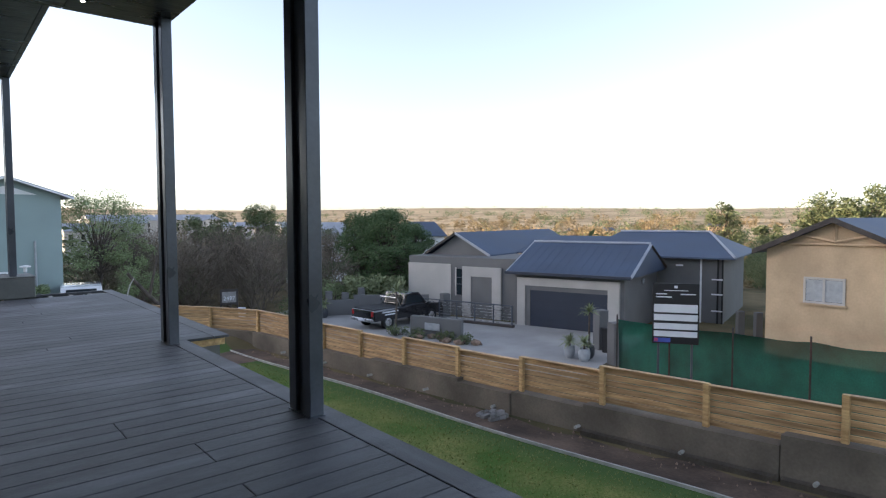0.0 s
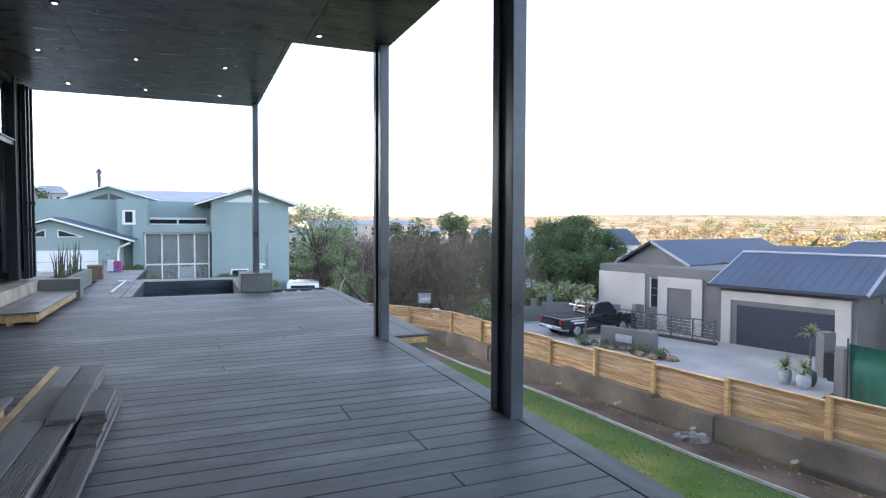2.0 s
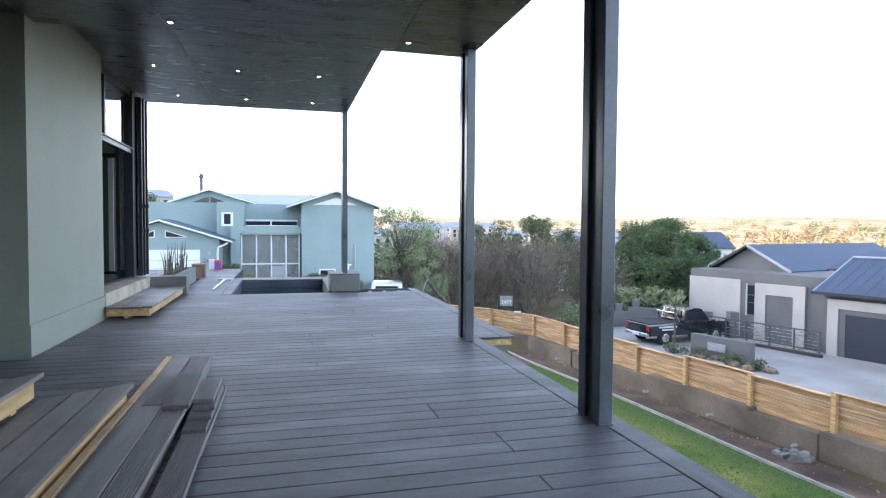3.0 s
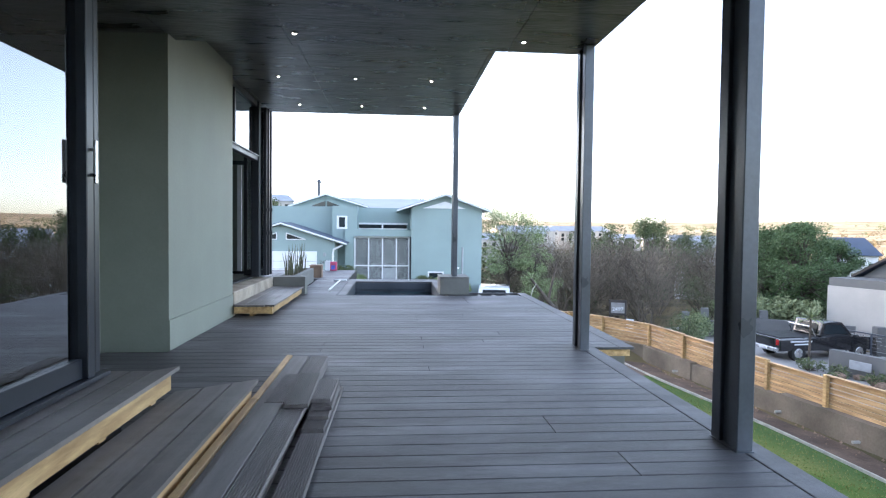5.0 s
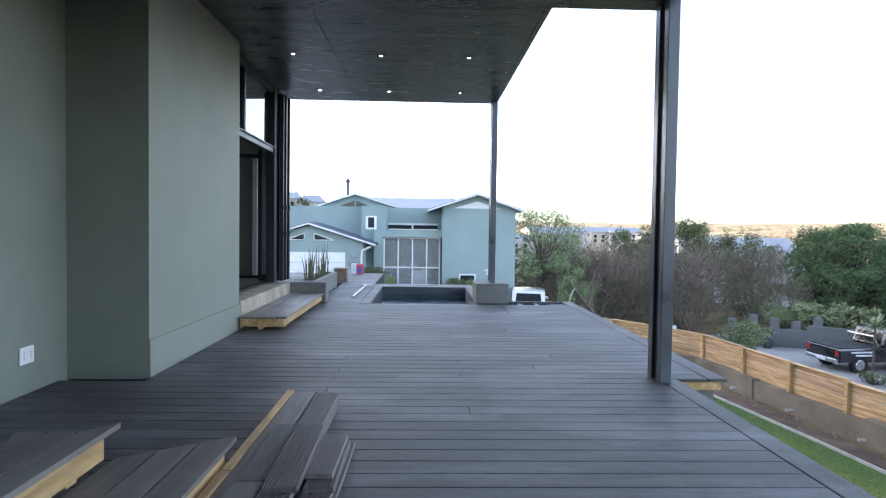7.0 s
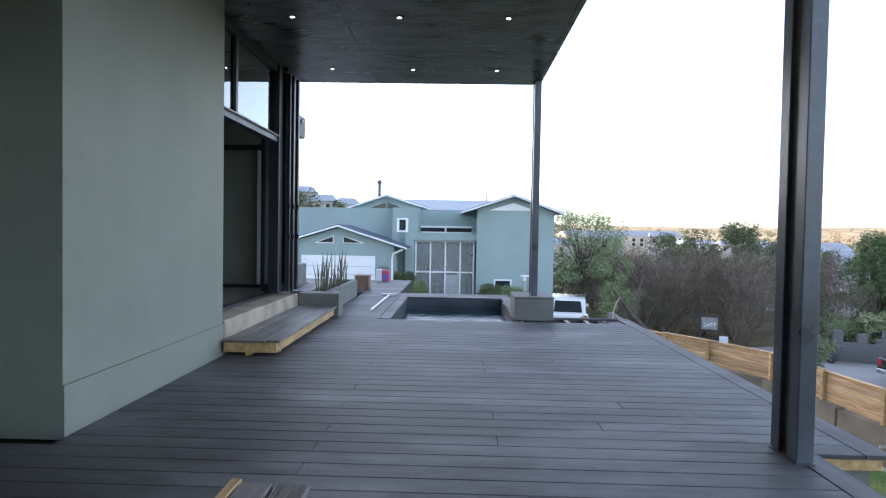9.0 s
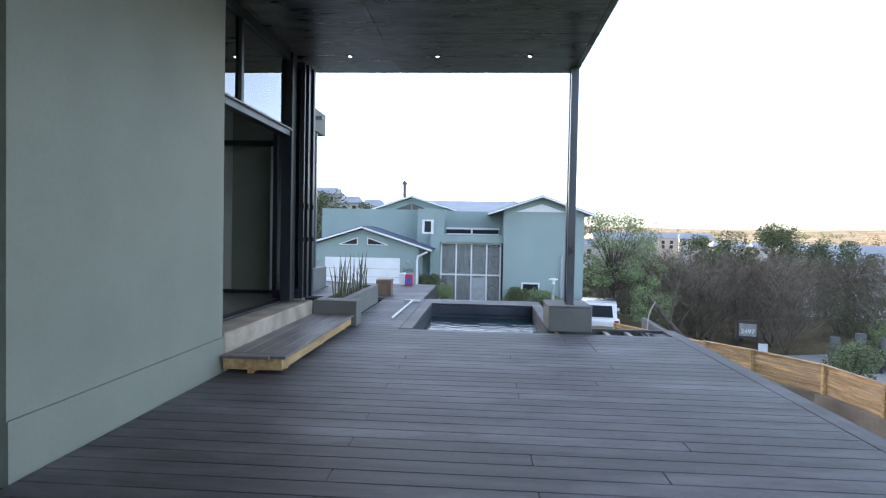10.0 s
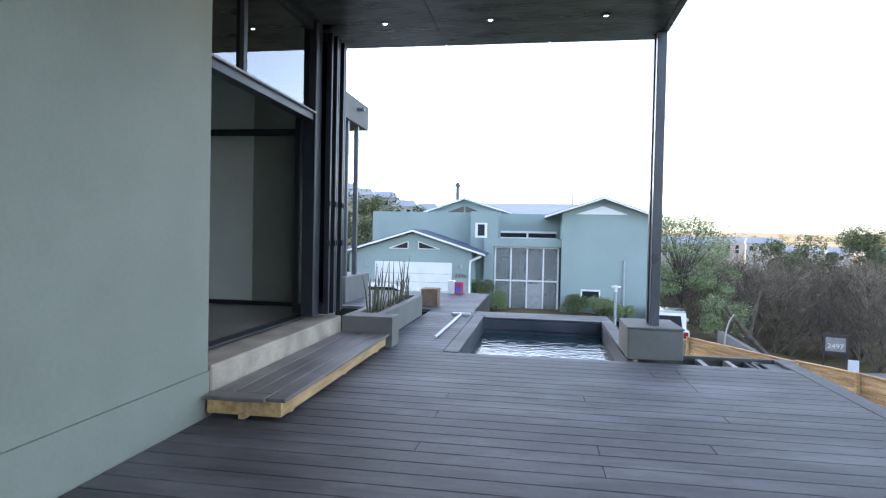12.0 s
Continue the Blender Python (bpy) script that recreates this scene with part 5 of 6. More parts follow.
# ---- cars ----
def car(m, paint, label, ln=4.6, wd=1.85, ht=1.65, bed=False):
    """A car along +x: lofted body, glass, wheels and lamps."""
    t = thing("car", m, label, "car")
    h = ln / 2
    if bed:
        body = ((-h, 0.45), (-h, 1.02), (-0.35, 1.05), (-0.30, 1.10), (0.95, 1.10), (h - 0.1, 0.98), (h, 0.75), (h, 0.42))
        cab = ((-0.45, 1.08), (-0.25, ht - 0.04), (0.15, ht), (0.75, ht - 0.06), (1.35, 1.08))
    else:
        body = ((-h, 0.42), (-h, 0.95), (-h + 0.1, 1.05), (0.95, 1.05), (h - 0.15, 0.88), (h, 0.7), (h, 0.4))
        cab = ((-h + 0.06, 1.0), (-h + 0.35, ht - 0.05), (-h + 0.9, ht), (0.3, ht - 0.05), (1.15, 1.02))
    bm = prism(bmesh.new(), body, -wd / 2, wd / 2)
    bmesh.ops.bevel(bm, geom=bm.edges[:], offset=0.07, segments=2, affect="EDGES", profile=0.6)
    part("body", bm, paint, t)
    bm = prism(bmesh.new(), cab, -wd / 2 + 0.12, wd / 2 - 0.12)
    bmesh.ops.bevel(bm, geom=bm.edges[:], offset=0.06, segments=2, affect="EDGES", profile=0.6)
    part("cabin", bm, paint, t)
    cx0, cx1 = cab[1][0] + 0.12, cab[3][0]
    for s in (-1, 1):
        y = s * (wd / 2 - 0.118)
        prism(bm := bmesh.new(), ((cx0 - 0.1, 1.16), (cx0, ht - 0.16), (cx1 - 0.05, ht - 0.18), (cx1 + 0.32, 1.16)), y - 0.006, y + 0.006)
        part("side_window", bm, "darkglass", t)
        bm = box(bmesh.new(), cab[4][0] - 0.15, cab[4][0] + 0.02, s * (wd / 2 + 0.1) - 0.09, s * (wd / 2 + 0.1) + 0.09, 1.0, 1.16, 0.03)
        part("mirror", bm, paint, t)
        part("tail_lamp", box(bmesh.new(), -h - 0.012, -h + 0.06, s * (wd / 2 - 0.14) - 0.09, s * (wd / 2 - 0.14) + 0.09, 0.72, 0.98, 0.01), "redlamp", t)
        part("headlight", box(bmesh.new(), h - 0.1, h + 0.012, s * (wd / 2 - 0.25) - 0.18, s * (wd / 2 - 0.25) + 0.18, 0.68, 0.82, 0.01), "chrome", t)
        for x in (-h * 0.62, h * 0.62):
            bm = tube(bmesh.new(), (x, s * (wd / 2 - 0.2), 0.36), (x, s * (wd / 2 + 0.015), 0.36), 0.36, n=20)
            w = part("wheel", bm, "rubber", t)
            part("rim", tube(bmesh.new(), (x, s * (wd / 2 + 0.016), 0.36), (x, s * (wd / 2 + 0.03), 0.36), 0.22, 0.2, 10), "chrome", w)
    a, b_ = cab[0], cab[1]
    bm = bmesh.new()
    yv, lean = wd / 2 - 0.28, (b_[0] - a[0]) / (b_[1] - a[1])
    x0, x1 = a[0] + 0.1 * lean - 0.012, b_[0] - 0.1 * lean - 0.012
    q = [bm.verts.new((x - 0.012, y, z)) for x, y, z in ((x0, -yv, a[1] + 0.1), (x0, yv, a[1] + 0.1), (x1, yv - 0.06, b_[1] - 0.1), (x1, -yv + 0.06, b_[1] - 0.1))]
    bm.faces.new(q)
    bmesh.ops.solidify(bm, geom=bm.faces[:], thickness=0.02)
    part("rear_window", bm, "darkglass", t)
    part("bumper", box(bmesh.new(), -h - 0.08, -h + 0.05, -wd / 2 + 0.05, wd / 2 - 0.05, 0.42, 0.6, 0.03), "chrome" if bed else "black", t)
    part("number_plate", box(bmesh.new(), -h - 0.092, -h - 0.081, -0.26, 0.26, 0.46, 0.58), "sheet", t)
    if bed:
        part("load_cover", box(bmesh.new(), -h + 0.1, -0.5, -wd / 2 + 0.14, wd / 2 - 0.14, 1.02, 1.07, 0.01), "black", t)
        bm = bmesh.new()
        for s in (-1, 1):
            tube(bm, (-0.55, s * 0.72, 1.05), (-0.75, s * 0.66, 1.5), 0.03)
        tube(bm, (-0.75, -0.66, 1.5), (-0.75, 0.66, 1.5), 0.03)
        part("roll_bar", bm, "chrome", t)
        for k, (x0, x1, z) in enumerate(((-2.0, -0.9, 0.85), (-1.8, -1.0, 0.72))):
            part("print_bar", box(bmesh.new(), x0, x1, -wd / 2 - 0.006, -wd / 2 - 0.001, z, z + 0.07), "sheet", t)
    return t


car(pose(19.25, 25.0, at_ground(19.25, 25.0, 0.03), 0, 0, 6), "carblack", "black double-cab pickup with a covered load bed parked on the driveway", 5.1, 1.85, 1.75, True)
car(pose(5.3, 31.4, at_ground(5.3, 31.4, 0.0), 0, 0, 81), "carwhite", "white station wagon with a dark rear window parked below the deck", 4.7, 1.85, 1.75)
car(pose(-6.4, 27.6, at_ground(-6.4, 27.6, 0.0), 0, 0, 8), "carwhite", "white hatchback parked before the white garage door", 3.9, 1.7, 1.5)


# ---- plants ----
def leaf_cloud(rng, centres, count, size, flat=0.6):
    vs, fs = [], []
    for _ in range(count):
        c, r = rng.choice(centres)
        while True:
            d = Vector((rng.uniform(-1, 1), rng.uniform(-1, 1), rng.uniform(-1, 1)))
            if d.length < 1:
                break
        d = d.normalized() * (0.35 + 0.65 * rng.random() ** 0.5) if d.length > 0 else d
        p = c + Vector((d.x * r, d.y * r, d.z * r * flat))
        u = Vector((rng.gauss(0, 1), rng.gauss(0, 1), rng.gauss(0, 0.7))).normalized()
        v = u.cross(Vector((rng.gauss(0, 1), rng.gauss(0, 1), rng.gauss(0, 1)))).normalized()
        s = size * rng.uniform(0.6, 1.4)
        b0 = len(vs)
        vs += [p - u * s, p + v * s * 0.32, p + u * s, p - v * s * 0.32]
        fs.append((b0, b0 + 1, b0 + 2, b0 + 3))
    return [tuple(v) for v in vs], fs


def tree(x, y, h, r, mat, leaves, size, seed, label, trunk=0.16, group="", base=None, crown_from=0.35, flat=0.7, clumps=26, name="tree"):
    """Tapered trunk, forking limbs and a crown of leaves gathered in uneven clumps."""
    rng = random.Random(seed)
    z = at_ground(x, y, -0.1) if base is None else base
    t = thing(name, pose(x, y, z), label, "tree", group)
    bm = bmesh.new()
    top = Vector((rng.uniform(-0.2, 0.2), rng.uniform(-0.2, 0.2), h * 0.55))
    tube(bm, (0, 0, -0.2), top * 0.5 + Vector((0.08, 0, 0)), trunk, trunk * 0.75, 8)
    tube(bm, top * 0.5 + Vector((0.08, 0, 0)), top, trunk * 0.75, trunk * 0.5, 8)
    cs = []
    for k in range(clumps):
        a, e = rng.uniform(0, 6.28), rng.uniform(crown_from, 1.0)
        wide = math.sin(min(1.0, (1.05 - e) / (1.05 - crown_from) * 1.15) * math.pi * 0.62 + 0.25)
        rad = r * wide * rng.uniform(0.35, 0.95)
        c = Vector((rad * math.cos(a), rad * math.sin(a), h * e))
        cs.append((c, r * rng.uniform(0.16, 0.36)))
        s = top * rng.uniform(0.45, 1.0)
        mid = s.lerp(c, 0.5) + Vector((0, 0, 0.1 * h * rng.uniform(0, 0.6)))
        tube(bm, s, mid, trunk * 0.32, trunk * 0.18, 5)
        tube(bm, mid, c, trunk * 0.18, trunk * 0.05, 5)
    part("trunk", bm, "bark", t)
    vs, fs = leaf_cloud(rng, cs, leaves, size, flat)
    tagged(soup("crown", vs, fs, mat, t), kind="stuff")
    return t


def bare_bush(x, y, h, r, seed, twigs, mat="twig", base=None):
    """Twigs and fine branchlets of a leafless bush, as lists of vertices and faces."""
    rng = random.Random(seed)
    z = at_ground(x, y, -0.1) if base is None else base
    vs, fs = [], []

    def ribbon(a, b_, w):
        side = (b_ - a).cross(Vector((rng.gauss(0, 1), rng.gauss(0, 1), rng.gauss(0, 1)))).normalized() * w
        b0 = len(vs)
        vs.extend([tuple(a - side), tuple(a + side), tuple(b_ + side * 0.4), tuple(b_ - side * 0.4)])
        fs.append((b0, b0 + 1, b0 + 2, b0 + 3))

    for _ in range(9):
        a = rng.uniform(0, 6.28)
        p = Vector((x, y, z))
        d = Vector((math.cos(a) * 0.6, math.sin(a) * 0.6, 1)).normalized()
        for k in range(4):
            q = p + d * h * 0.22 + Vector((rng.gauss(0, 0.1), rng.gauss(0, 0.1), 0)) * h * 0.4
            ribbon(p, q, 0.05 / (k + 1))
            p = q
    for _ in range(twigs):
        a, f = rng.uniform(0, 6.28), rng.random() ** 0.6
        rad = r * math.sqrt(rng.random()) * (0.55 + 0.45 * math.sin(math.pi * min(1, f * 0.9 + 0.1)))
        p = Vector((x + rad * math.cos(a), y + rad * math.sin(a), z + h * f * rng.uniform(0.75, 1.0)))
        d = Vector((math.cos(a) * 0.5 + rng.gauss(0, 0.45), math.sin(a) * 0.5 + rng.gauss(0, 0.45), rng.uniform(0.1, 1.1))).normalized()
        ribbon(p, p + d * rng.uniform(0.25, 0.9), rng.uniform(0.004, 0.015))
    return vs, fs


def thicket(name, spots, mat, label, cat, dens=420):
    vs, fs = [], []
    for k, (x, y, h, r) in enumerate(spots):
        v, f = bare_bush(x, y, h, r, 100 + k, dens, mat)
        b0 = len(vs)
        vs += v
        fs += [tuple(i + b0 for i in q) for q in f]
    return tagged(soup(name, vs, fs, mat), label, cat, kind="stuff")


def polar(deg, rng_):
    return rng_ * math.sin(radians(deg)), -1.0 + rng_ * math.cos(radians(deg))


rng = random.Random(21)
spots = []
for k in range(74):
    x, y = polar(rng.uniform(10.5, 31), rng.uniform(26, 52))
    d = math.hypot(x, y)
    if (x < 9.2 and y < 36) or (d < 33 and x > 10.5) or (d < 36 and 17.5 < math.degrees(math.atan2(x, y)) < 25.5) or (d < 60 and 27 < math.degrees(math.atan2(x, y + 1)) < 31.5 and rng.random() < 0.6):
        continue
    zt = 0.25 + rng.uniform(-1.3, 0.75)
    spots.append((x, y, max(2.2, zt - at_ground(x, y)), rng.uniform(1.5, 2.6)))
thicket("bare_thicket", spots, "twig", "tangled leafless brown-purple bushes beyond the fence", "bushes", 1250)
spots = []
for k in range(46):
    x, y = polar(rng.uniform(10.5, 40), rng.uniform(24, 44))
    if (x > 12 and y < 31) or (math.hypot(x, y) < 34 and 18 < math.degrees(math.atan2(x, y)) < 25):
        continue
    spots.append((x, y, rng.uniform(1.2, 3.6), rng.uniform(0.8, 1.7)))


def shrub(x, y, h, r, mat, leaves, size, seed, label, group="", base=None):
    rng = random.Random(seed)
    z = at_ground(x, y, -0.05) if base is None else base
    t = thing("shrub", pose(x, y, z), label, "shrub", group)
    cs = [(Vector((rng.uniform(-r, r) * 0.65, rng.uniform(-r, r) * 0.65, h * rng.uniform(0.25, 0.8))), r * rng.uniform(0.3, 0.5)) for _ in range(12)]
    bm = bmesh.new()
    for c, _ in cs:
        tube(bm, (0, 0, 0), c, 0.03, 0.01, 5)
    part("stem", bm, "bark", t)
    vs, fs = leaf_cloud(rng, cs, leaves, size, 0.9)
    tagged(soup("foliage", vs, fs, mat, t), kind="stuff")
    return t


for k, (x, y, h, r) in enumerate(spots):
    if k % 5 == 0:
        shrub(x, y, h, r, "leaf_mid", 2600, 0.055, 300 + k, "low dark green shrub among leafless bushes", "shrubs beyond the fence")
for k, (deg, d, h, r) in enumerate(((27.4, 31, 1.9, 1.0), (30.5, 38, 2.6, 1.2), (13.5, 33, 2.2, 1.2))):
    x, y = polar(deg, d)
    shrub(x, y, h, r, 'leaf_pale', 3000, 0.05, 380 + k, "light green leafy shrub among leafless bushes", "light shrubs")
for k, (x, y, h, r) in enumerate(((-2.9, 31.4, 1.9, 0.7), (-2.2, 31.6, 1.3, 0.6), (1.3, 31.2, 1.3, 0.8), (2.5, 31.2, 1.1, 0.8), (-3.5, 31.2, 0.9, 0.5), (3.4, 31.0, 0.9, 0.6))):
    shrub(x, y, h, r, ("leaf_mid", "leaf_pale")[k % 2], 2800, 0.05, 400 + k, "bushy green shrub against the blue-green house", "shrubs by the house", -2.5)
tree(6.6, 34.0, 5.7, 2.7, "leaf_pale", 12500, 0.06, 7, "airy pale green young tree beside the blue-green house", 0.075, clumps=70, flat=0.55)
tree(8.2, 33.5, 4.2, 1.7, "leaf_pale", 2600, 0.06, 8, "slim pale green sapling beside the blue-green house", 0.07, clumps=20)
P_ = "dense dark green tree behind the driveway walls"
for k, (deg, d, h, r) in enumerate(((33.0, 44, 6.0, 2.3), (35.4, 43, 6.2, 2.5), (37.6, 47, 5.2, 2.0))):
    x, y = polar(deg, d)
    tree(x, y, h, r, "leaf_dark", 34000, 0.075, 30 + k, P_, 0.25, "dark trees", crown_from=0.12, clumps=150)
for k, (deg, d, h, r) in enumerate(((23.5, 56, 6.9, 2.8), (25.5, 60, 6.6, 3.0), (20.5, 58, 6.4, 2.8), (28.5, 58, 6.0, 2.8), (18.0, 54, 5.8, 2.4))):
    x, y = polar(deg, d)
    tree(x, y, h, r, "leaf_mid", 12000, 0.11, 50 + k, "olive green tree rising over the bare bushes", 0.2, "valley trees", crown_from=0.08, clumps=36, flat=1.0)
for k, (deg, d, h, r) in enumerate(((65.5, 92, 12.5, 3.2), (73.0, 66, 8.8, 3.4), (76.0, 64, 9.2, 3.6), (69.0, 80, 7.6, 2.8), (52.5, 120, 8.6, 4.4))):
    x, y = polar(deg, d)
    tree(x, y, h, r, "leaf_mid", 8000, 0.19, 70 + k, "tall spreading olive green tree in the evening sun", 0.3, "far trees", crown_from=0.25, clumps=60, flat=0.9)
spots = []
for k in range(70):
    x, y = polar(rng.uniform(58, 80), rng.uniform(54, 85))
    spots.append((x, y, rng.uniform(3.0, 5.5), rng.uniform(1.8, 3.0)))
thicket("olive_thicket", spots, "leaf_mid", "olive brown bush filling the valley behind the houses", "bushes", 420)

# plants by the driveway
def yucca(x, y, h, label, pot=None):
    z = at_ground(x, y)
    rng = random.Random(int(x * 100))
    t = thing("potted_plant" if pot else "yucca", pose(x, y, z) @ Matrix.Scale(0.82 if pot else 1.0, 4), label, "plant")
    b0 = 0.0
    if pot:
        part("pot", lathe(bmesh.new(), ((0.18, 0), (0.27, 0.18), (0.29, 0.42), (0.25, 0.62), (0.22, 0.64), (0.2, 0.57))), pot, t)
        b0 = 0.55
    if h > b0 + 0.2:
        part("stem", tube(bmesh.new(), (0, 0, b0), (0.06, 0.03, h), 0.06, 0.04), "bark", t)
    vs, fs = [], []
    for k in range(60):
        a, e = rng.uniform(0, 6.28), rng.uniform(-0.35, 1.2)
        d = Vector((math.cos(a) * math.cos(e), math.sin(a) * math.cos(e), math.sin(e)))
        s = d.cross(Vector((0, 0, 1))).normalized() * 0.035
        p = Vector((0.06, 0.03, max(h, b0)))
        ln = rng.uniform(0.4, 0.75)
        i0 = len(vs)
        vs += [tuple(p - s), tuple(p + s), tuple(p + d * ln * 0.6 + s), tuple(p + d * ln * 0.6 - s), tuple(p + d * ln - Vector((0, 0, 0.1)))]
        fs += [(i0, i0 + 1, i0 + 2, i0 + 3), (i0 + 3, i0 + 2, i0 + 4)]
    soup("rosette", vs, fs, "succulent", t)
    return t


yucca(20.1, 13.2, 2.3, "tall yucca in a charcoal pot by the driveway", "pot")
yucca(19.45, 12.95, 0.9, "agave in a pale grey pot by the driveway", "palepot")
yucca(19.55, 13.75, 0.8, "small agave in a grey pot by the driveway", "palepot")
yucca(17.3, 22.6, 2.1, "small yucca tree by the low garden wall")
yucca(16.2, 29.6, 1.0, "agave in a pale pot by the grey wall", "palepot")
yucca(17.0, 29.2, 0.9, "agave in a charcoal pot by the grey wall", "pot")
for k, (x, y) in enumerate(((19.6, 30.6), (20.6, 30.0), (21.6, 29.4))):
    shrub(x, y, 2.4, 1.2, "succulent", 1500, 0.15, 500 + k, "pale grey-green tree aloe behind the garden wall", "aloes")
for k, (x, y) in enumerate(((17.0, 22.2), (17.3, 21.0), (17.9, 19.6), (18.2, 18.6))):
    shrub(x, y, 0.55, 0.55, "leaf_mid", 260, 0.08, 520 + k, "small green bedding shrub below the garden wall", "bedding plants")
rng = random.Random(9)
for k in range(12):
    y = rng.uniform(17.8, 21.6)
    x = 17.55 + (21.5 - y) * 0.27 + rng.uniform(-0.5, 0.2)
    bm = bmesh.new()
    bmesh.ops.create_icosphere(bm, subdivisions=1, radius=1)
    for v in bm.verts:
        v.co *= rng.uniform(0.8, 1.15)
        v.co.z *= 0.65
    ob = part("garden_rock", bm, "rock")
    s = rng.uniform(0.16, 0.32)
    ob.matrix_world = pose(x, y, at_ground(x, y) + 0.1, 0, 0, rng.uniform(0, 360)) @ Matrix.Scale(s, 4)
    tagged(ob, "rounded brown rock in the driveway bed", "rock", "garden rocks")

# ---- far houses and veld ----
def far_house(deg, d, w, h, turn, ridge=None, wallm="white", roofm="slate"):
    x, y = polar(deg, d)
    z = at_ground(x, y) if ridge is None else ridge - h - 2.1
    t = thing("house", pose(x, y, z, 0, 0, turn), "distant " + ("white" if wallm == "white" else "tan") + " house with a grey pitched roof", "house", "houses in the valley")
    part("wall", box(bmesh.new(), -w / 2, w / 2, -3.5, 3.5, -9, h), wallm, t)
    ridge_roof("roof", -w / 2 - 0.4, w / 2 + 0.4, -4, 0, 4, h, h + 2.1, roofm, t, w * 0.25, w * 0.1)
    for k in range(max(2, int(w / 3))):
        x0 = -w / 2 + 1 + k * 3
        for z in ((0.8, h - 2.2) if h > 4.5 else (h - 2.2,)):
            part("window", box(bmesh.new(), x0, x0 + 1.1, -3.56, -3.505, z, z + 1.3), "darkglass", t)
    return t


for k, (x, y, h, r) in enumerate(((-12.4, 45, 6.0, 1.9), (-15.0, 46.5, 5.6, 2.0), (-17.5, 46, 6.2, 2.2))):
    tree(x, y, h, r, "leaf_mid", 7000, 0.10, 90 + k, "dark tree beside the blue-green house", 0.18, "trees by the house", crown_from=0.1, clumps=50)
rng = random.Random(77)
for deg, d, w, h, turn, wm in ((9.0, 120, 13, 9.5, 10, "white"), (11.5, 135, 12, 10, -15, "white"), (14, 150, 14, 10, 5, "white"), (16.5, 160, 12, 9.5, -20, "white"), (19, 175, 15, 10, 10, "white"), (22, 190, 12, 10.5, -10, "white"), (13, 105, 12, 8, -12, "white"),
                              (29.2, 75, 14, 9.5, -25, "white"), (26.0, 130, 12, 8.5, 0, "white"), (38.8, 92, 8, 6.5, -30, "white"), (10.2, 150, 10, 8, 20, "white"), (12.4, 170, 10, 8, -8, "white"), (15.3, 185, 11, 8, 12, "white"), (18, 150, 10, 8, -15, "white"), (20.5, 165, 10, 8, 8, "white"), (23.6, 170, 11, 8, -5, "white"), (25, 230, 14, 11, 0, "white"), (17.5, 230, 15, 12, 0, "white"), (21, 260, 14, 12, 20, "white"),
                              (61.5, 330, 14, 8, -60, "white"), (70.5, 380, 16, 8, -60, "white"), (53, 420, 18, 7, -40, "tan"), (56, 430, 12, 7, -40, "tan"), (65, 520, 20, 8, -50, "tan"), (75, 420, 16, 8, -60, "white")):
    d = d * 1.6 if 80 < d and deg < 28 else d
    # haze put into the colour: greyer walls, paler roofs on the left-hand houses
    wm = "palehouse" if d > 100 and deg < 28 else wm
    far_house(deg, d, w * 0.62, h * 0.5, turn, (1.0 - 0.004 * d + (0.012 * d if 9 < deg < 20 and d > 100 else 0)) if deg < 40 else None, wm, "teal_roof" if deg < 30 else "slate")
# knoll houses, in the same muted tones that stand in for haze
for k, (deg, d) in enumerate(((-8, 186), (-10.5, 192), (-12.5, 184), (-14.5, 190), (-16.5, 186), (-18, 192))):
    far_house(deg, d, rng.uniform(6, 9), 2.2, rng.uniform(-25, 25), None, "palehouse", "teal_roof")


def bush_field(name, n_, lo, hi, near, far, size, mat, label, seed, per=26):
    rng = random.Random(seed)
    vs, fs = [], []
    for k in range(n_):
        d = math.exp(rng.uniform(math.log(near), math.log(far)))
        x, y = polar(rng.uniform(lo, hi), d)
        if noise.noise((x * 0.012, y * 0.012, seed)) < -0.02:
            continue
        z = float(ground_z(x, y))
        h = size * rng.uniform(0.6, 1.5) * min(1.7, 1 + d / 900)
        c = [(Vector((x + rng.gauss(0, h * 0.35), y + rng.gauss(0, h * 0.35), z + h * rng.uniform(0.3, 0.75))), h * 0.5) for _ in range(4)]
        v, f = leaf_cloud(rng, c, per * 4, h * 0.12, 0.9)
        b0 = len(vs)
        vs += v
        fs += [tuple(i + b0 for i in q) for q in f]
    return tagged(soup(name, vs, fs, mat), label, "bushes", kind="stuff")


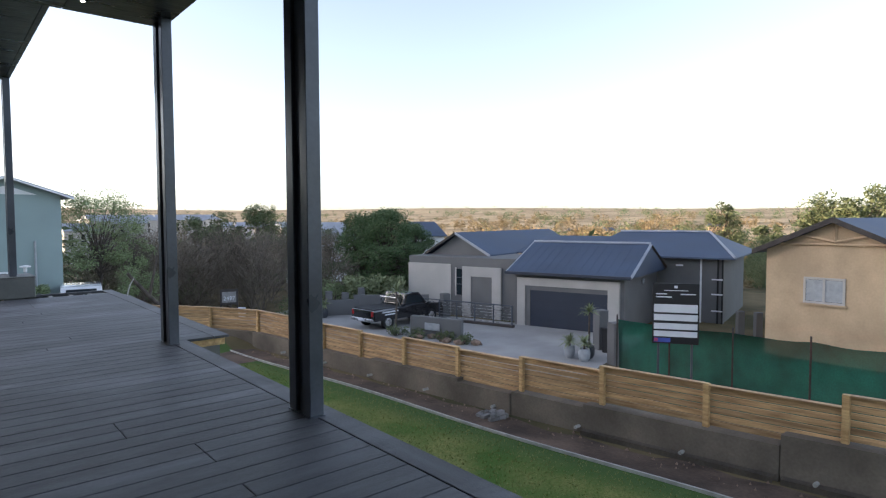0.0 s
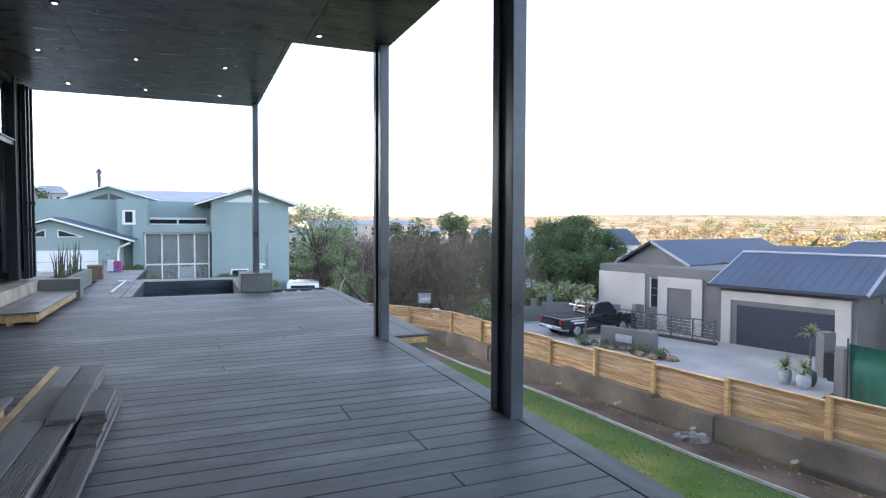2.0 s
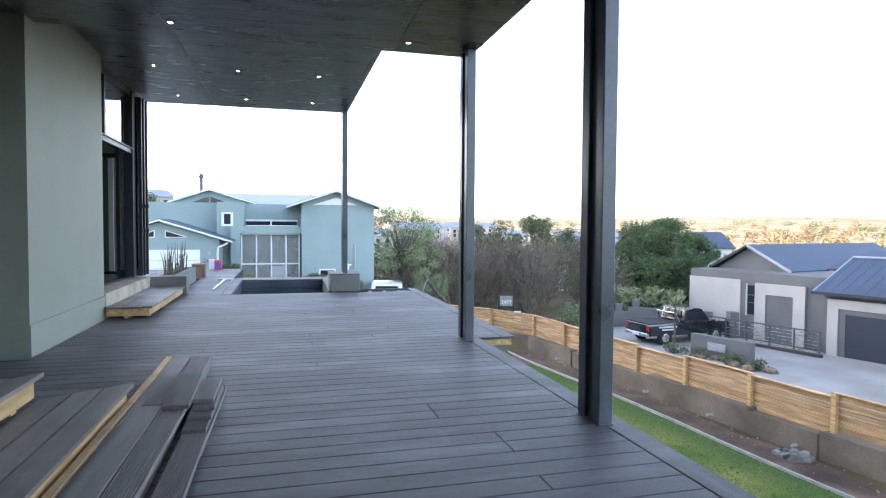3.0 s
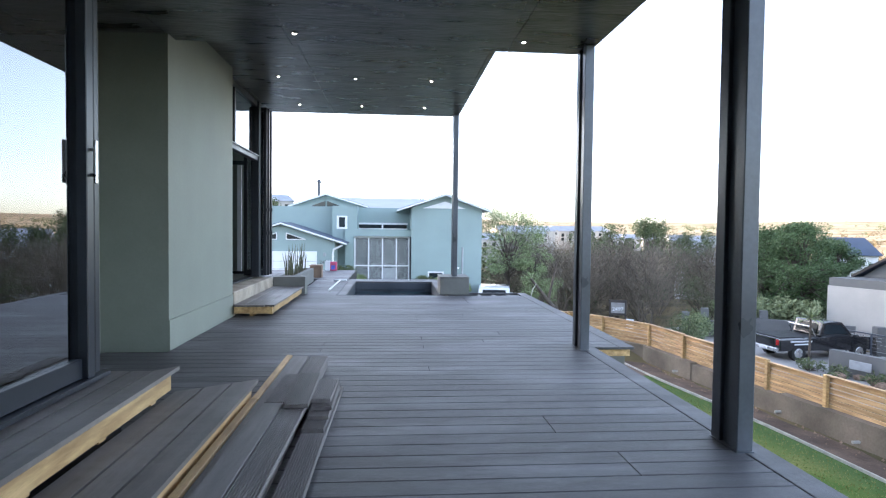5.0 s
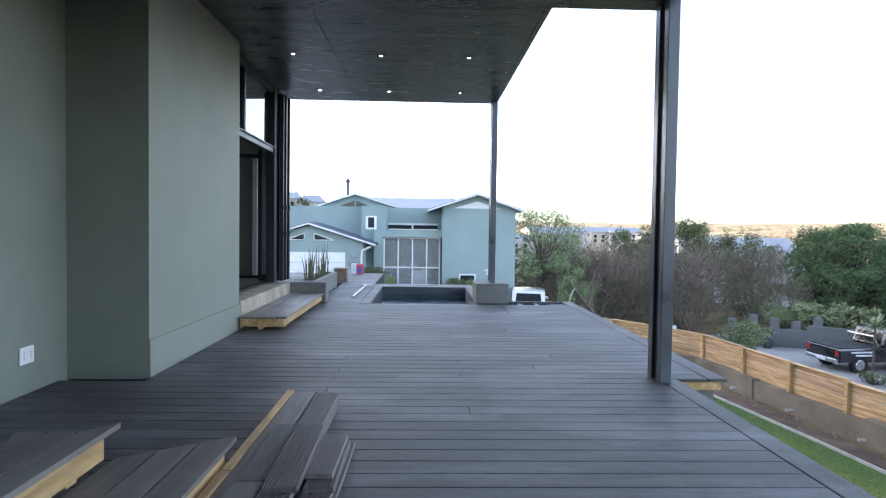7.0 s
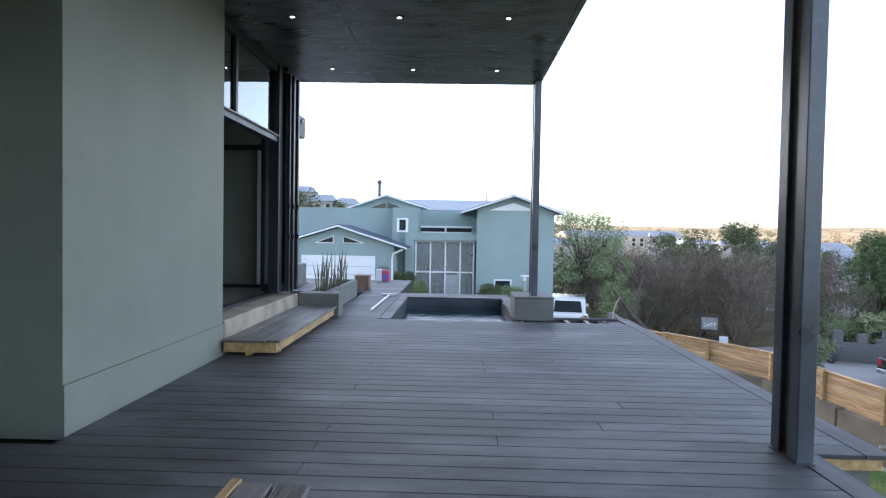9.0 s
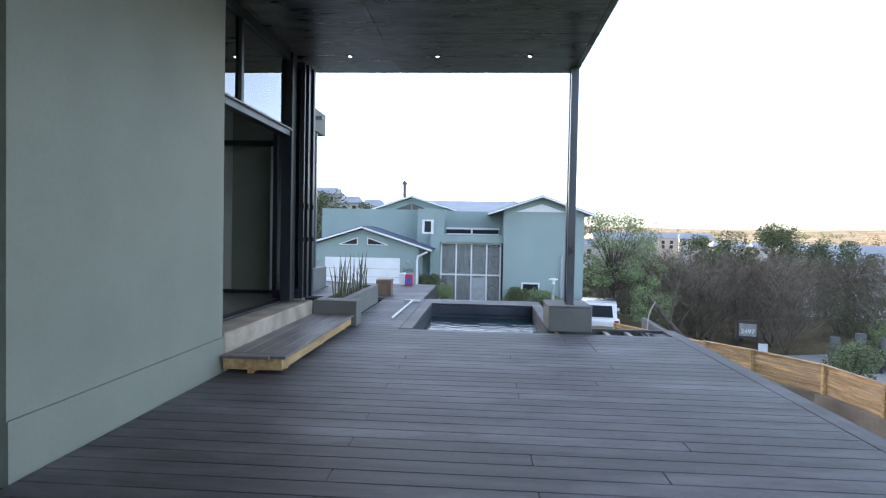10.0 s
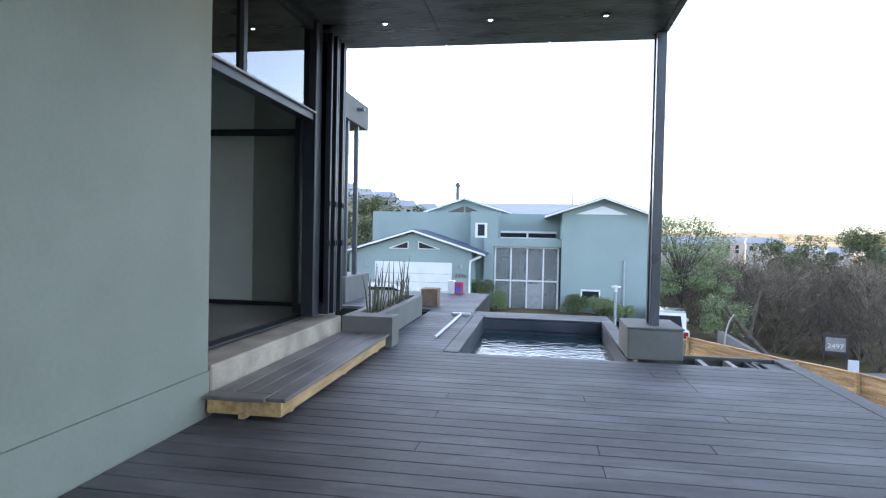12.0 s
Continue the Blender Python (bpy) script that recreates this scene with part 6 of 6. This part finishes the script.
bush_field("veld_bushes", 900, 30, 84, 100, 900, 4.6, "veld", "golden dry bushes dotting the far veld", 2)
bush_field("dark_bushes", 800, 5, 84, 75, 1100, 4.2, "leaf_mid", "dark green bushes dotting the valley", 4)
bush_field("hill_trees", 700, -25, 84, 900, 3300, 4.5, "leaf_dark", "tree line along the far hills", 6, 18)
bush_field("hillside_trees", 1100, -30, 3, 80, 280, 2.6, "leaf_mid", "dark trees on the hillside behind the blue-green house", 8)

# ---- deck boards ----
def deck_row(y, x0, x1, split=None):
    cuts = [x0] + ([split] if split and x0 + 0.4 < split < x1 - 0.4 else []) + [x1]
    for a, b_ in zip(cuts, cuts[1:]):
        ob = new("board", board_mesh(round(b_ - a - 0.003, 3)))
        ob.parent = deck
        ob.location = (a, y, 0)


_boards = {}


def board_mesh(ln):
    if ln not in _boards:
        _boards[ln] = mesh_of("board", box(bmesh.new(), 0, ln, 0, BOARD, -0.026, 0, 0.0035), "deck")
    return _boards[ln]


rng = random.Random(5)
y = 9.40 - (BOARD + GAP)
while y > -2.9:
    left = -2.94 if 2.36 < y < 4.5 else (-2.31 if y > 4.5 else -1.93)
    deck_row(y, left, 1.68 if y < 4.7 else 2.095, rng.choice((None, -0.9, 0.75, 0.1, None, 1.0)))
    y -= BOARD + GAP
y = 9.40
bpart("joist_base", (-1.95, -1.21, 9.4, 12.7, -0.25, -0.04), "gap", deck)
bpart("deck_skirt", (0.71, 0.79, 10.21, 12.7, -2.6, -0.03), "plinth", deck)
bpart("deck_skirt", (0.80, 2.2, 9.91, 9.97, -2.6, -0.03), "plinth", deck)
while y < 12.75:
    deck_row(y, -1.94, -1.205)
    if y > 12.34:
        deck_row(y, -1.2, 0.80)
    y += BOARD + GAP
while y < 15.7:
    deck_row(y, -4.05 if y > 14.8 else -3.5, -1.26)
    y += BOARD + GAP
for k in range(3):
    bpart("slot_joist", (1.35 + 0.27 * k, 1.40 + 0.27 * k, 9.42, 9.88, -0.10, -0.03), "kerb", deck, "pale joist in an open slot of the deck")
bpart("end_board", (1.16, 2.25, 9.86, 9.90, -0.03, 0.0), "deck", deck)
